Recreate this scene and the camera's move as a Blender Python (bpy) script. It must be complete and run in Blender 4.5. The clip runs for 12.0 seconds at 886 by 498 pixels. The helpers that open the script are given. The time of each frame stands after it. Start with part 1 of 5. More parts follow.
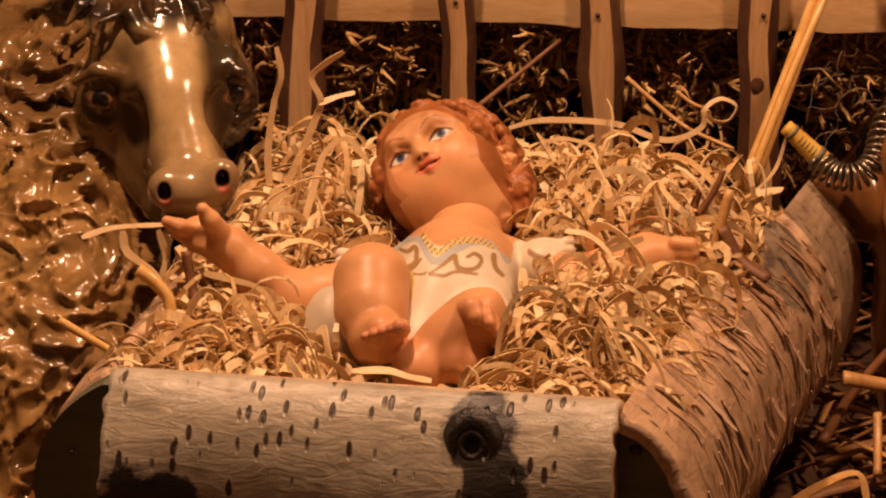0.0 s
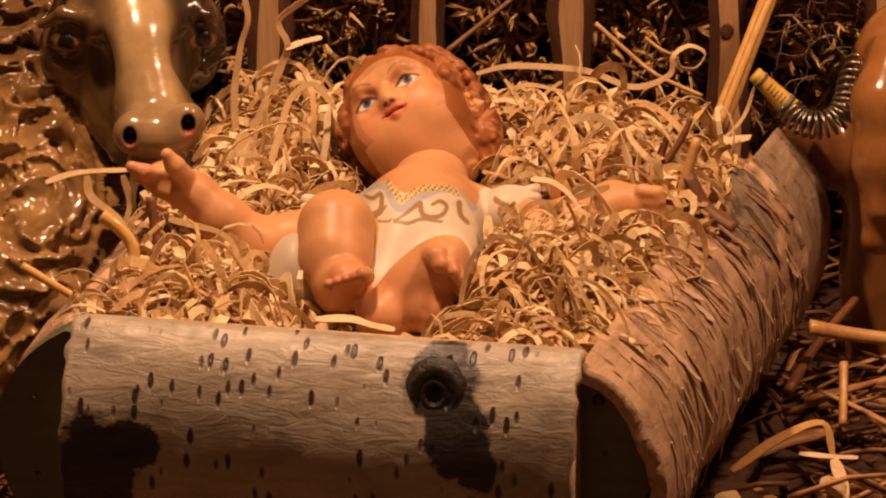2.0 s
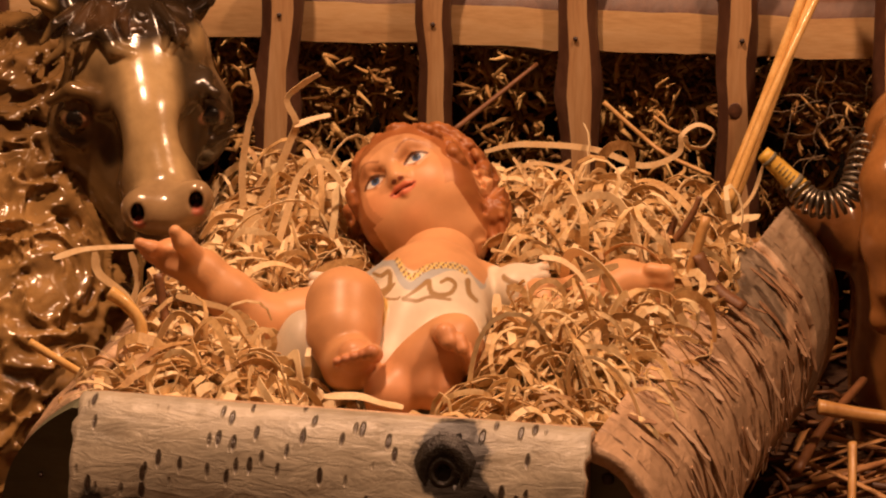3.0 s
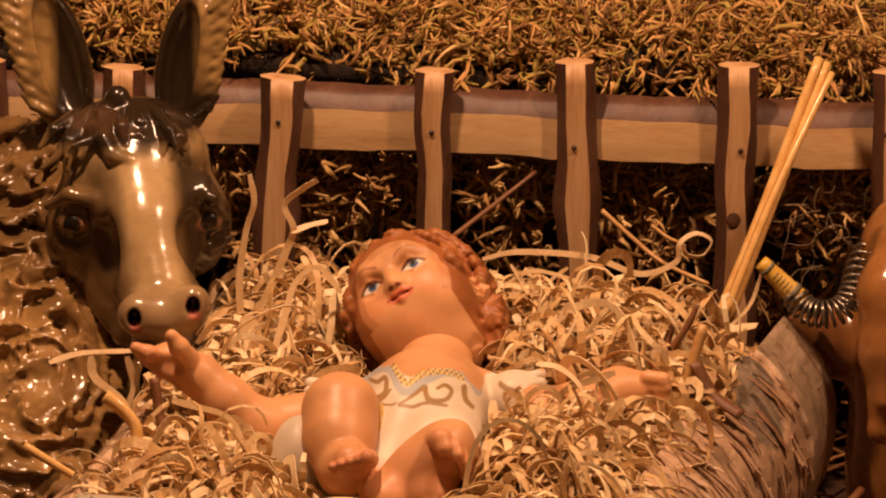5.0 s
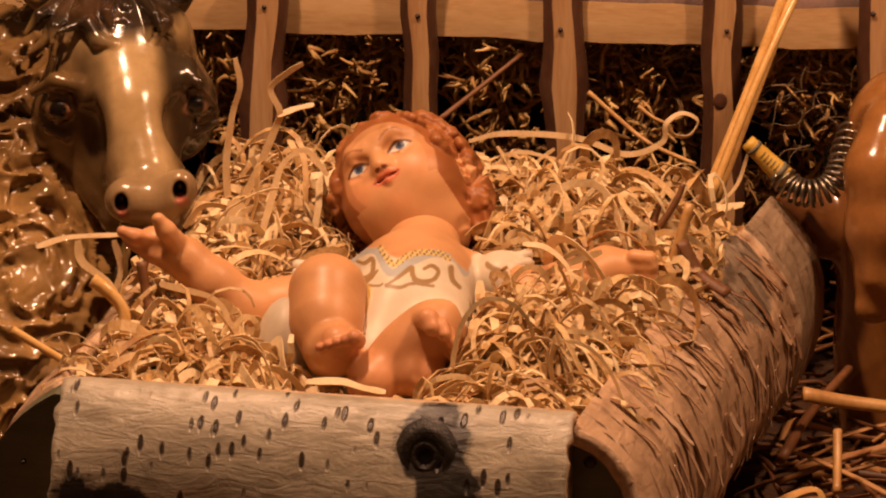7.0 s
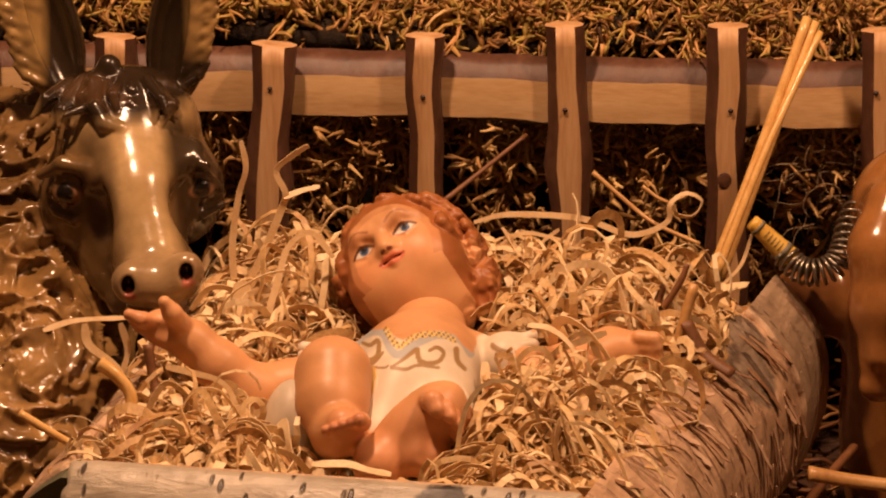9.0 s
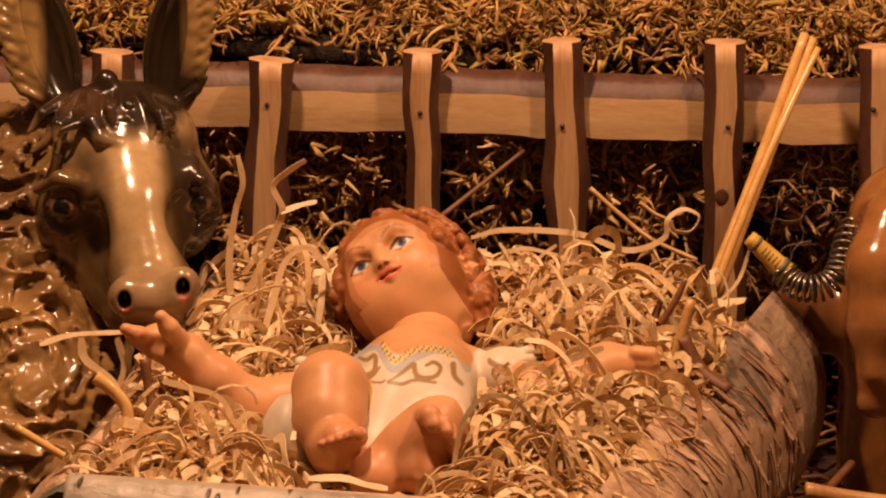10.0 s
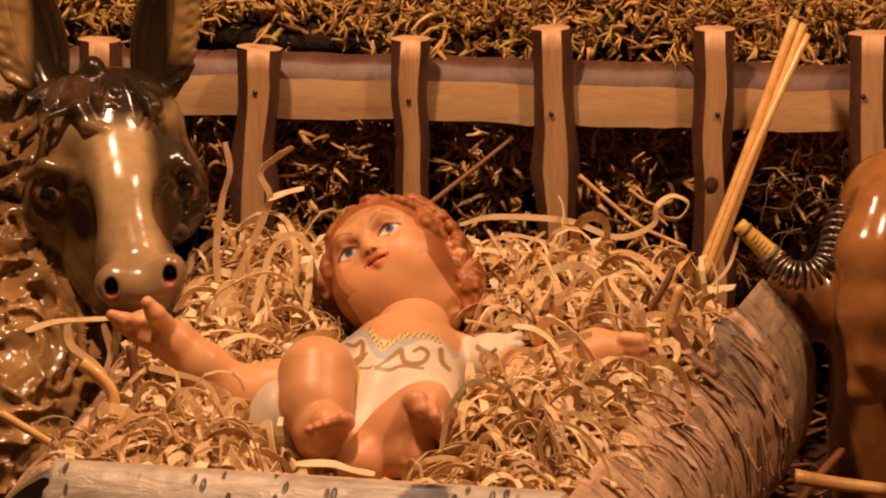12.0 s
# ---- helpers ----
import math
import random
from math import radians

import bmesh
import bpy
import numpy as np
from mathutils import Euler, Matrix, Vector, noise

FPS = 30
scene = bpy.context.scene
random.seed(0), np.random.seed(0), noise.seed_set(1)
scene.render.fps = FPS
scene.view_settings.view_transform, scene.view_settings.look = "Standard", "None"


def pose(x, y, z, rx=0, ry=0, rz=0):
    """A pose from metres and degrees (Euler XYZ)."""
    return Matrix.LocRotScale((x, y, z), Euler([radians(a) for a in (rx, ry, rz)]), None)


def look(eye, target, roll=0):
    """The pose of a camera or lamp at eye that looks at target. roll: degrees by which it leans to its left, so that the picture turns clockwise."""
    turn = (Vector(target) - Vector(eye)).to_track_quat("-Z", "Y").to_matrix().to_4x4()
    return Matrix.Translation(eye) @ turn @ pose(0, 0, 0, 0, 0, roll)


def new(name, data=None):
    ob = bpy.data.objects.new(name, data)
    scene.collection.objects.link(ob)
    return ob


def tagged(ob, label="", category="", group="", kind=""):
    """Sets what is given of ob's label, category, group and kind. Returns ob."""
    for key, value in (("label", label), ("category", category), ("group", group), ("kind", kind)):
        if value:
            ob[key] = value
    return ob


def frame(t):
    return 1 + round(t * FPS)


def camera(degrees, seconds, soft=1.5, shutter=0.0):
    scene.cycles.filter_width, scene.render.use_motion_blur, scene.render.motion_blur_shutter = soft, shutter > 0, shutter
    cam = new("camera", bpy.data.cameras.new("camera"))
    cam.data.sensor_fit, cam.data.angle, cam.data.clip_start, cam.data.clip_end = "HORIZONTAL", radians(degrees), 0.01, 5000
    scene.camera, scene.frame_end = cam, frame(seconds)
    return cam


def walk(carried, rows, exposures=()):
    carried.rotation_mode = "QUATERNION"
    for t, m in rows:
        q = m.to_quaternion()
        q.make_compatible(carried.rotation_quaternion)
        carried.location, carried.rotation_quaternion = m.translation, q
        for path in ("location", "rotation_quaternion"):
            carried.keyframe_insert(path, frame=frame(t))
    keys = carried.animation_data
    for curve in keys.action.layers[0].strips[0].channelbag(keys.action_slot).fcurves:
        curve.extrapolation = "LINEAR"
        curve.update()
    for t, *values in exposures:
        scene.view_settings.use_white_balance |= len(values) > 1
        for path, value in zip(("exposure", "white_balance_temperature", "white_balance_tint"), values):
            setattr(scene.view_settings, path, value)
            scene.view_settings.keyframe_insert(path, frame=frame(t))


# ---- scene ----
cam = camera(13.0, 12.0, soft=2.1)
PATH = [
    (0, (-0.0089, -1.54, 0.6435), (-0.0129, -0.026, 0.1259), -0.92),
    (0.2, (-0.0072, -1.5398, 0.6442), (-0.0156, -0.0249, 0.1228), -0.90),
    (0.5, (-0.0046, -1.5394, 0.6452), (-0.0004, -0.0232, 0.1342), -0.86),
    (1, (-0.0077, -1.54, 0.6438), (-0.0131, -0.0404, 0.086), -0.71),
    (1.2, (-0.0051, -1.5384, 0.6449), (-0.0091, -0.0387, 0.0809), -0.73),
    (1.5, (-0.0013, -1.536, 0.6465), (-0.001, -0.0362, 0.0892), -0.74),
    (2, (-0.0014, -1.533, 0.6483), (0.0009, -0.0287, 0.1034), -0.49),
    (2.5, (-0.0021, -1.532, 0.6467), (0.0002, -0.0189, 0.1264), -0.32),
    (3, (-0.0055, -1.5299, 0.6449), (-0.0022, -0.0142, 0.1324), -0.27),
    (3.5, (-0.0068, -1.5269, 0.6422), (-0.0021, -0.0044, 0.1501), -0.32),
    (3.7, (-0.0062, -1.527, 0.6403), (-0.0012, -0.0019, 0.1565), -0.32),
    (5.3, (-0.0014, -1.5304, 0.6382), (-0.0, 0.0005, 0.173), 0.08),
    (5.5, (-0.0, -1.53, 0.637), (0.0, 0.0001, 0.1692), 0.01),
    (6, (0.0047, -1.5309, 0.6334), (0.0014, -0.006, 0.1489), -0.17),
    (6.5, (0.0032, -1.5306, 0.6316), (0.0046, -0.0103, 0.1328), -0.15),
    (6.7, (0.0028, -1.5323, 0.6317), (0.0051, -0.0141, 0.1265), -0.40),
    (8.5, (0.001, -1.5363, 0.6368), (0.0022, -0.0116, 0.1517), -0.65),
    (9, (0.0048, -1.5384, 0.6389), (0.0026, -0.0113, 0.1615), -0.79),
    (9.5, (0.0078, -1.5393, 0.6374), (0.0039, -0.0102, 0.1663), -0.76),
    (10, (0.0047, -1.5379, 0.6349), (0.0039, -0.0078, 0.1669), -0.69),
    (10.5, (0.0036, -1.5377, 0.6338), (0.0063, -0.0073, 0.1671), -0.74),
    (11, (-0.0003, -1.5372, 0.632), (0.0079, -0.0068, 0.1651), -0.55),
    (11.5, (0.0051, -1.5356, 0.6289), (0.0085, -0.0049, 0.1629), -0.60),
    (12, (0.0083, -1.5342, 0.6252), (0.0088, -0.0034, 0.1596), -0.74),
]
walk(cam, [(t, look(eye, target, roll)) for t, eye, target, roll in PATH])

# ---- light ----
world = bpy.data.worlds.new("world")
scene.world = world
world.use_nodes = True
world.node_tree.nodes["Background"].inputs[0].default_value = (1.0, 0.6, 0.34, 1)
world.node_tree.nodes["Background"].inputs[1].default_value = 0.05


def lamp(name, where, power, colour, radius):
    data = bpy.data.lights.new(name, "POINT")
    data.energy, data.color, data.shadow_soft_size = power, colour, radius
    ob = new(name, data)
    ob.location = where
    return ob


lamp("stable_lamp", (-0.19, -0.10, 0.94), 30.0, (1.0, 0.56, 0.33), 0.03)
lamp("side_lamp", (0.42, -0.17, 0.92), 21.0, (1.0, 0.56, 0.33), 0.03)
scene.view_settings.exposure = 0.0


# ---- materials ----
def mat(name, build):
    m = bpy.data.materials.new(name)
    m.use_nodes = True
    nt = m.node_tree
    build(nt, nt.nodes["Principled BSDF"])
    return m


def node(nt, kind, ins=None, **props):
    n = nt.nodes.new(kind)
    for k, v in props.items():
        setattr(n, k, v)
    for k, v in (ins or {}).items():
        if isinstance(v, bpy.types.NodeSocket):
            nt.links.new(v, n.inputs[k])
        else:
            n.inputs[k].default_value = v
    return n


def ramp(nt, fac, stops):
    n = nt.nodes.new("ShaderNodeValToRGB")
    cr = n.color_ramp
    while len(cr.elements) < len(stops):
        cr.elements.new(0.5)
    for e, (p, c) in zip(cr.elements, stops):
        e.position = p
        e.color = (*c, 1) if len(c) == 3 else c
    nt.links.new(fac, n.inputs[0])
    return n.outputs[0]


def mix(nt, fac, a, b, mode="MIX"):
    n = nt.nodes.new("ShaderNodeMix")
    n.data_type, n.blend_type = "RGBA", mode
    for k, v in ((0, fac), (6, a), (7, b)):
        if isinstance(v, bpy.types.NodeSocket):
            nt.links.new(v, n.inputs[k])
        else:
            n.inputs[k].default_value = v if k == 0 else (*v, 1)
    return n.outputs[2]


def maths(nt, op, a, b=0.0):
    n = nt.nodes.new("ShaderNodeMath")
    n.operation = op
    for k, v in ((0, a), (1, b)):
        if isinstance(v, bpy.types.NodeSocket):
            nt.links.new(v, n.inputs[k])
        else:
            n.inputs[k].default_value = v
    return n.outputs[0]


def coords(nt, kind="Object", scale=(1, 1, 1)):
    tc = nt.nodes.new("ShaderNodeTexCoord")
    mp = nt.nodes.new("ShaderNodeMapping")
    mp.inputs["Scale"].default_value = scale
    nt.links.new(tc.outputs[kind], mp.inputs[0])
    return mp.outputs[0]


def noise_tex(nt, vec, scale, detail=4.0, rough=0.55, distort=0.0):
    return node(nt, "ShaderNodeTexNoise", {"Vector": vec, "Scale": scale, "Detail": detail, "Roughness": rough, "Distortion": distort}).outputs[0]


def bump(nt, bsdf, height, strength, distance):
    b = node(nt, "ShaderNodeBump", {"Height": height, "Strength": strength, "Distance": distance})
    nt.links.new(b.outputs[0], bsdf.inputs["Normal"])


def simple(stops, scale, rough, bump_s=0.3, bump_d=0.001, stretch=(1, 1, 1), kind="Object", island=0.0, spec=0.5, rough_var=0.15):
    """Mottled surface at two scales, with a tone of its own for each loose piece."""
    def build(nt, p):
        v = coords(nt, kind, stretch)
        a, b = noise_tex(nt, v, scale, 5), noise_tex(nt, v, scale * 7, 4)
        f = maths(nt, "ADD", maths(nt, "MULTIPLY", a, 0.65), maths(nt, "MULTIPLY", b, 0.35))
        if island:
            g = nt.nodes.new("ShaderNodeNewGeometry")
            f = maths(nt, "ADD", f, maths(nt, "MULTIPLY", maths(nt, "SUBTRACT", g.outputs["Random Per Island"], 0.5), island))
        nt.links.new(ramp(nt, f, stops), p.inputs["Base Color"])
        nt.links.new(maths(nt, "ADD", rough - rough_var / 2, maths(nt, "MULTIPLY", b, rough_var)), p.inputs["Roughness"])
        p.inputs["Specular IOR Level"].default_value = spec
        bump(nt, p, f, bump_s, bump_d)
    return build


def painted(rough, gloss_var, bump_s=0.25, scale=60, spec=0.5, coat=0.0):
    """Paint whose colours are stored on the mesh, with brushed mottling and worn gloss."""
    def build(nt, p):
        at = node(nt, "ShaderNodeAttribute", attribute_name="paint")
        v = coords(nt)
        n1, n2 = noise_tex(nt, v, scale, 5), noise_tex(nt, v, scale * 6, 3)
        shade = ramp(nt, n1, [(0.3, (0.8, 0.76, 0.7)), (0.7, (1.08, 1.05, 1.0))])
        nt.links.new(mix(nt, 1.0, at.outputs["Color"], shade, "MULTIPLY"), p.inputs["Base Color"])
        nt.links.new(maths(nt, "ADD", rough, maths(nt, "MULTIPLY", n1, gloss_var)), p.inputs["Roughness"])
        p.inputs["Specular IOR Level"].default_value = spec
        p.inputs["Coat Weight"].default_value = coat
        p.inputs["Coat Roughness"].default_value = 0.12
        bump(nt, p, maths(nt, "ADD", n1, maths(nt, "MULTIPLY", n2, 0.3)), bump_s, 0.0006)
    return build


def birch(tone, patches=(), dash=0.5, ink=(0.055, 0.035, 0.022), streak=0.0, scar_tones=((0.012, 0.010, 0.009), (0.06, 0.05, 0.04))):
    """Birch bark laid out in metres: dashes round the trunk, curls of grey, named dark scars."""
    def build(nt, p):
        uv = node(nt, "ShaderNodeUVMap", uv_map="bark").outputs[0]

        def scaled(sx, sy):
            return node(nt, "ShaderNodeMapping", {"Vector": uv, "Scale": (sx, sy, 1)}).outputs[0]
        base_n = noise_tex(nt, scaled(30, 60), 1.0, 6, 0.6)
        fine = noise_tex(nt, scaled(50, 170), 1.0, 6, 0.65, 0.8)
        col = ramp(nt, base_n, [(0.25, tuple(c * 0.62 for c in tone)), (0.5, tone), (0.75, tuple(min(0.85, c * 1.2) for c in tone))])
        col = mix(nt, 0.5, col, ramp(nt, fine, [(0.3, (0.5, 0.44, 0.38)), (0.6, (1, 1, 1))]), "MULTIPLY")
        jig = node(nt, "ShaderNodeMix", {0: 0.10, 4: scaled(250, 88), 5: node(nt, "ShaderNodeTexNoise", {"Vector": scaled(300, 300), "Scale": 1.0}).outputs[1]}, data_type="VECTOR").outputs[1]
        vo = node(nt, "ShaderNodeTexVoronoi", {"Vector": jig, "Scale": 1.0, "Randomness": 0.9})
        keep = maths(nt, "GREATER_THAN", node(nt, "ShaderNodeSeparateColor", {0: vo.outputs["Color"]}).outputs[0], 1 - dash)
        dashm = maths(nt, "MULTIPLY", ramp(nt, vo.outputs["Distance"], [(0.18, (1, 1, 1)), (0.30, (0, 0, 0))]), keep)
        col = mix(nt, dashm, col, ink)
        if streak:
            # torn brown streaks, with straw shadows on the log put into their colour
            lean = node(nt, "ShaderNodeMapping", {"Vector": uv, "Scale": (130, 26, 1), "Rotation": (0, 0, 0.16)}).outputs[0]
            streak_noise = noise_tex(nt, lean, 1.0, 4, 0.6, 0.5)
            torn = ramp(nt, streak_noise, [(0.55, (0, 0, 0)), (0.64, (1, 1, 1))])
            col = mix(nt, maths(nt, "MULTIPLY", torn, streak), col, (0.20, 0.095, 0.05))
            fine = maths(nt, "SUBTRACT", fine, maths(nt, "MULTIPLY", torn, 1.2))
        warp = noise_tex(nt, scaled(90, 90), 1.0, 5, 0.65)
        scar = None
        for u, v, ru, rv in patches:
            off = node(nt, "ShaderNodeVectorMath", {0: uv, 1: (u, v, 0)}, operation="SUBTRACT").outputs[0]
            sc = node(nt, "ShaderNodeVectorMath", {0: off, 1: (1 / ru, 1 / rv, 1)}, operation="MULTIPLY").outputs[0]
            d = node(nt, "ShaderNodeVectorMath", {0: sc}, operation="LENGTH").outputs[1]
            d = maths(nt, "ADD", d, maths(nt, "MULTIPLY", maths(nt, "SUBTRACT", warp, 0.5), 1.1))
            m = ramp(nt, d, [(0.85, (1, 1, 1)), (1.0, (0, 0, 0))])
            scar = m if scar is None else maths(nt, "MAXIMUM", scar, m)
        if scar is not None:
            dark = ramp(nt, fine, [(0.3, scar_tones[0]), (0.75, scar_tones[1])])
            col = mix(nt, scar, col, dark)
        nt.links.new(col, p.inputs["Base Color"])
        nt.links.new(maths(nt, "ADD", 0.24, maths(nt, "MULTIPLY", base_n, 0.25)), p.inputs["Roughness"])
        h = maths(nt, "SUBTRACT", maths(nt, "ADD", fine, base_n), dashm)
        bump(nt, p, h, 0.7, 0.0012)
    return build


M_WOOL = mat("wood_wool", simple([(0.12, (0.30, 0.145, 0.042)), (0.42, (0.64, 0.42, 0.18)), (0.75, (0.87, 0.70, 0.42))], 90, 0.5, 0.4, 0.0006, (1, 1, 1), island=0.55))
M_WOOL_PALE = mat("pale_shaving", simple([(0.2, (0.50, 0.31, 0.13)), (0.5, (0.70, 0.50, 0.26)), (0.8, (0.82, 0.65, 0.40))], 120, 0.5, 0.4, 0.0006, island=0.3))
# wool colour darkened to stand for shade deep between the strands
M_WOOL_BED = mat("shaded_wool_base", simple([(0.25, (0.10, 0.045, 0.014)), (0.5, (0.33, 0.18, 0.06)), (0.75, (0.55, 0.34, 0.13))], 220, 0.7, 0.9, 0.003))
M_STALK = mat("straw_stalk", simple([(0.2, (0.26, 0.11, 0.03)), (0.5, (0.50, 0.27, 0.09)), (0.8, (0.70, 0.45, 0.18))], 60, 0.35, 0.3, 0.0005, island=0.4))
M_GOLD = mat("golden_stalk", simple([(0.2, (0.45, 0.21, 0.05)), (0.5, (0.70, 0.42, 0.14)), (0.8, (0.85, 0.60, 0.28))], 50, 0.2, 0.2, 0.0004, (4, 4, 0.4)))
M_BROWN = mat("brown_chip", simple([(0.2, (0.08, 0.03, 0.012)), (0.5, (0.17, 0.07, 0.025)), (0.8, (0.27, 0.12, 0.045))], 80, 0.5, 0.4, 0.0008, island=0.2))
M_LITTER = mat("dry_litter", simple([(0.2, (0.08, 0.03, 0.01)), (0.5, (0.24, 0.10, 0.035)), (0.8, (0.48, 0.25, 0.09))], 70, 0.5, 0.4, 0.0006, island=0.8))
M_GROUND = mat("earth", simple([(0.25, (0.025, 0.012, 0.006)), (0.5, (0.07, 0.032, 0.014)), (0.8, (0.14, 0.065, 0.025))], 45, 0.9, 0.9, 0.006))
M_MOSS = mat("moss", simple([(0.15, (0.09, 0.036, 0.010)), (0.36, (0.32, 0.16, 0.04)), (0.52, (0.42, 0.32, 0.070)), (0.70, (0.58, 0.30, 0.10)), (0.9, (0.76, 0.55, 0.23))], 22, 0.6, 0.4, 0.0008, island=0.6))
M_MOSS_DRY = mat("dry_moss", simple([(0.1, (0.14, 0.07, 0.022)), (0.45, (0.42, 0.23, 0.07)), (0.85, (0.72, 0.50, 0.21))], 25, 0.65, 0.4, 0.0008, island=0.7))
# near-black colour standing for the shade in gaps between moss shoots
M_GAP_DARK = mat("moss_gap_shade", simple([(0.3, (0.008, 0.005, 0.003)), (0.55, (0.025, 0.014, 0.006)), (0.8, (0.07, 0.038, 0.015))], 160, 0.95, 0.9, 0.005))
M_SPLIT = mat("split_wood", simple([(0.25, (0.34, 0.155, 0.06)), (0.5, (0.56, 0.33, 0.155)), (0.75, (0.70, 0.47, 0.26))], 22, 0.5, 0.25, 0.0006, (6, 6, 0.5)))
M_SPLIT_RAIL = mat("split_rail_wood", simple([(0.25, (0.48, 0.26, 0.11)), (0.5, (0.66, 0.43, 0.21)), (0.75, (0.77, 0.55, 0.31))], 22, 0.5, 0.25, 0.0006, (0.5, 6, 6)))
M_STICKBARK = mat("stick_bark", simple([(0.25, (0.045, 0.018, 0.010)), (0.5, (0.105, 0.045, 0.025)), (0.8, (0.20, 0.10, 0.058))], 55, 0.5, 0.5, 0.001, (1, 1, 0.5)))
M_KNOTWOOD = mat("knot_wood", simple([(0.3, (0.05, 0.02, 0.012)), (0.6, (0.14, 0.06, 0.03)), (0.9, (0.22, 0.10, 0.05))], 200, 0.5, 0.5, 0.001))
M_NAIL = mat("nail_iron", simple([(0.3, (0.025, 0.015, 0.012)), (0.7, (0.08, 0.05, 0.04))], 300, 0.5))
M_GREEN = mat("dark_green_panel", simple([(0.25, (0.07, 0.072, 0.042)), (0.5, (0.11, 0.112, 0.066)), (0.8, (0.16, 0.155, 0.10))], 30, 0.6, 0.25, 0.0006, (1, 1, 5)))
M_RIM = mat("torn_bark_rim", simple([(0.25, (0.28, 0.15, 0.08)), (0.5, (0.55, 0.37, 0.23)), (0.8, (0.76, 0.58, 0.41))], 160, 0.7, 0.6, 0.0015))
M_BARK_FRONT = mat("birch_bark_slab", birch((0.47, 0.41, 0.31), [(-0.084, 0.072, 0.021, 0.034), (-0.068, 0.050, 0.014, 0.010), (0.049, 0.016, 0.015, 0.018), (0.056, 0.036, 0.013, 0.018), (0.064, 0.050, 0.008, 0.010), (-0.012, 0.090, 0.008, 0.004), (0.062, 0.070, 0.004, 0.012)], dash=0.8))
M_BARK_SIDE = mat("birch_bark_log", birch((0.60, 0.40, 0.25), [(0.222, 0.024, 0.026, 0.018), (0.250, 0.012, 0.018, 0.012)], dash=0.35, ink=(0.10, 0.05, 0.028), streak=0.85, scar_tones=((0.13, 0.09, 0.06), (0.36, 0.28, 0.20))))
M_BARK_HEAD = mat("grey_birch_bark", birch((0.40, 0.29, 0.19), (), dash=0.2, ink=(0.10, 0.06, 0.04), streak=0.9))
M_FLAKE = mat("bark_flake", simple([(0.15, (0.24, 0.12, 0.06)), (0.5, (0.52, 0.33, 0.20)), (0.85, (0.70, 0.51, 0.36))], 120, 0.5, 0.4, 0.0006, island=0.7))
M_KNOT = mat("black_knot", simple([(0.3, (0.010, 0.008, 0.007)), (0.7, (0.05, 0.04, 0.03))], 180, 0.35, 0.7, 0.002))
M_FIGURE = mat("painted_plaster", painted(0.36, 0.16, 0.12, 40, 0.4))
M_ANIMAL = mat("lacquered_paint", painted(0.13, 0.16, 0.3, 110, 0.5, coat=0.3))
M_SPRING = mat("spring_steel", simple([(0.3, (0.16, 0.14, 0.11)), (0.7, (0.38, 0.34, 0.28))], 200, 0.3, 0.2))
M_SPRING.node_tree.nodes["Principled BSDF"].inputs["Metallic"].default_value = 0.9
M_YELLOW = mat("yellow_sleeve", simple([(0.25, (0.50, 0.26, 0.04)), (0.5, (0.70, 0.43, 0.07)), (0.8, (0.80, 0.58, 0.16))], 140, 0.4, 0.3, 0.0006))
M_GREYBAND = mat("grey_print", simple([(0.3, (0.10, 0.09, 0.06)), (0.7, (0.24, 0.21, 0.14))], 200, 0.5))
M_PLASTER = mat("wall_plaster", simple([(0.3, (0.28, 0.23, 0.17)), (0.7, (0.36, 0.30, 0.24))], 3, 0.9, 0.3, 0.004))
M_HAIRROOT = mat("fine_root", simple([(0.3, (0.10, 0.06, 0.03)), (0.7, (0.30, 0.20, 0.10))], 100, 0.6, island=0.5))


# ---- mesh helpers ----
def mesh_object(name, verts, faces, material, parent=None, label="", smooth=True):
    me = bpy.data.meshes.new(name)
    me.from_pydata(verts, [], faces)
    me.update()
    me.materials.append(material)
    if smooth:
        me.polygons.foreach_set("use_smooth", [True] * len(me.polygons))
    ob = new(name, me)
    if parent:
        ob.parent = parent
    if label:
        tagged(ob, label)
    return ob


def part(name, bm, material, parent, label="", smooth=True):
    bmesh.ops.recalc_face_normals(bm, faces=bm.faces)
    me = bpy.data.meshes.new(name)
    bm.to_mesh(me)
    bm.free()
    for m in material if isinstance(material, (list, tuple)) else (material,):
        me.materials.append(m)
    if smooth:
        me.polygons.foreach_set("use_smooth", [True] * len(me.polygons))
    ob = new(name, me)
    ob.parent = parent
    if label:
        tagged(ob, label)
    return ob


def spline(points, steps):
    """A smooth line through the points."""
    p = [Vector(q) for q in points]
    p = [2 * p[0] - p[1]] + p + [2 * p[-1] - p[-2]]
    out = []
    for i in range(1, len(p) - 2):
        for k in range(steps):
            t = k / steps
            a, b, c, d = p[i - 1], p[i], p[i + 1], p[i + 2]
            out.append(0.5 * ((2 * b) + (c - a) * t + (2 * a - 5 * b + 4 * c - d) * t * t + (3 * b - a - 3 * c + d) * t ** 3))
    out.append(p[-2])
    return out


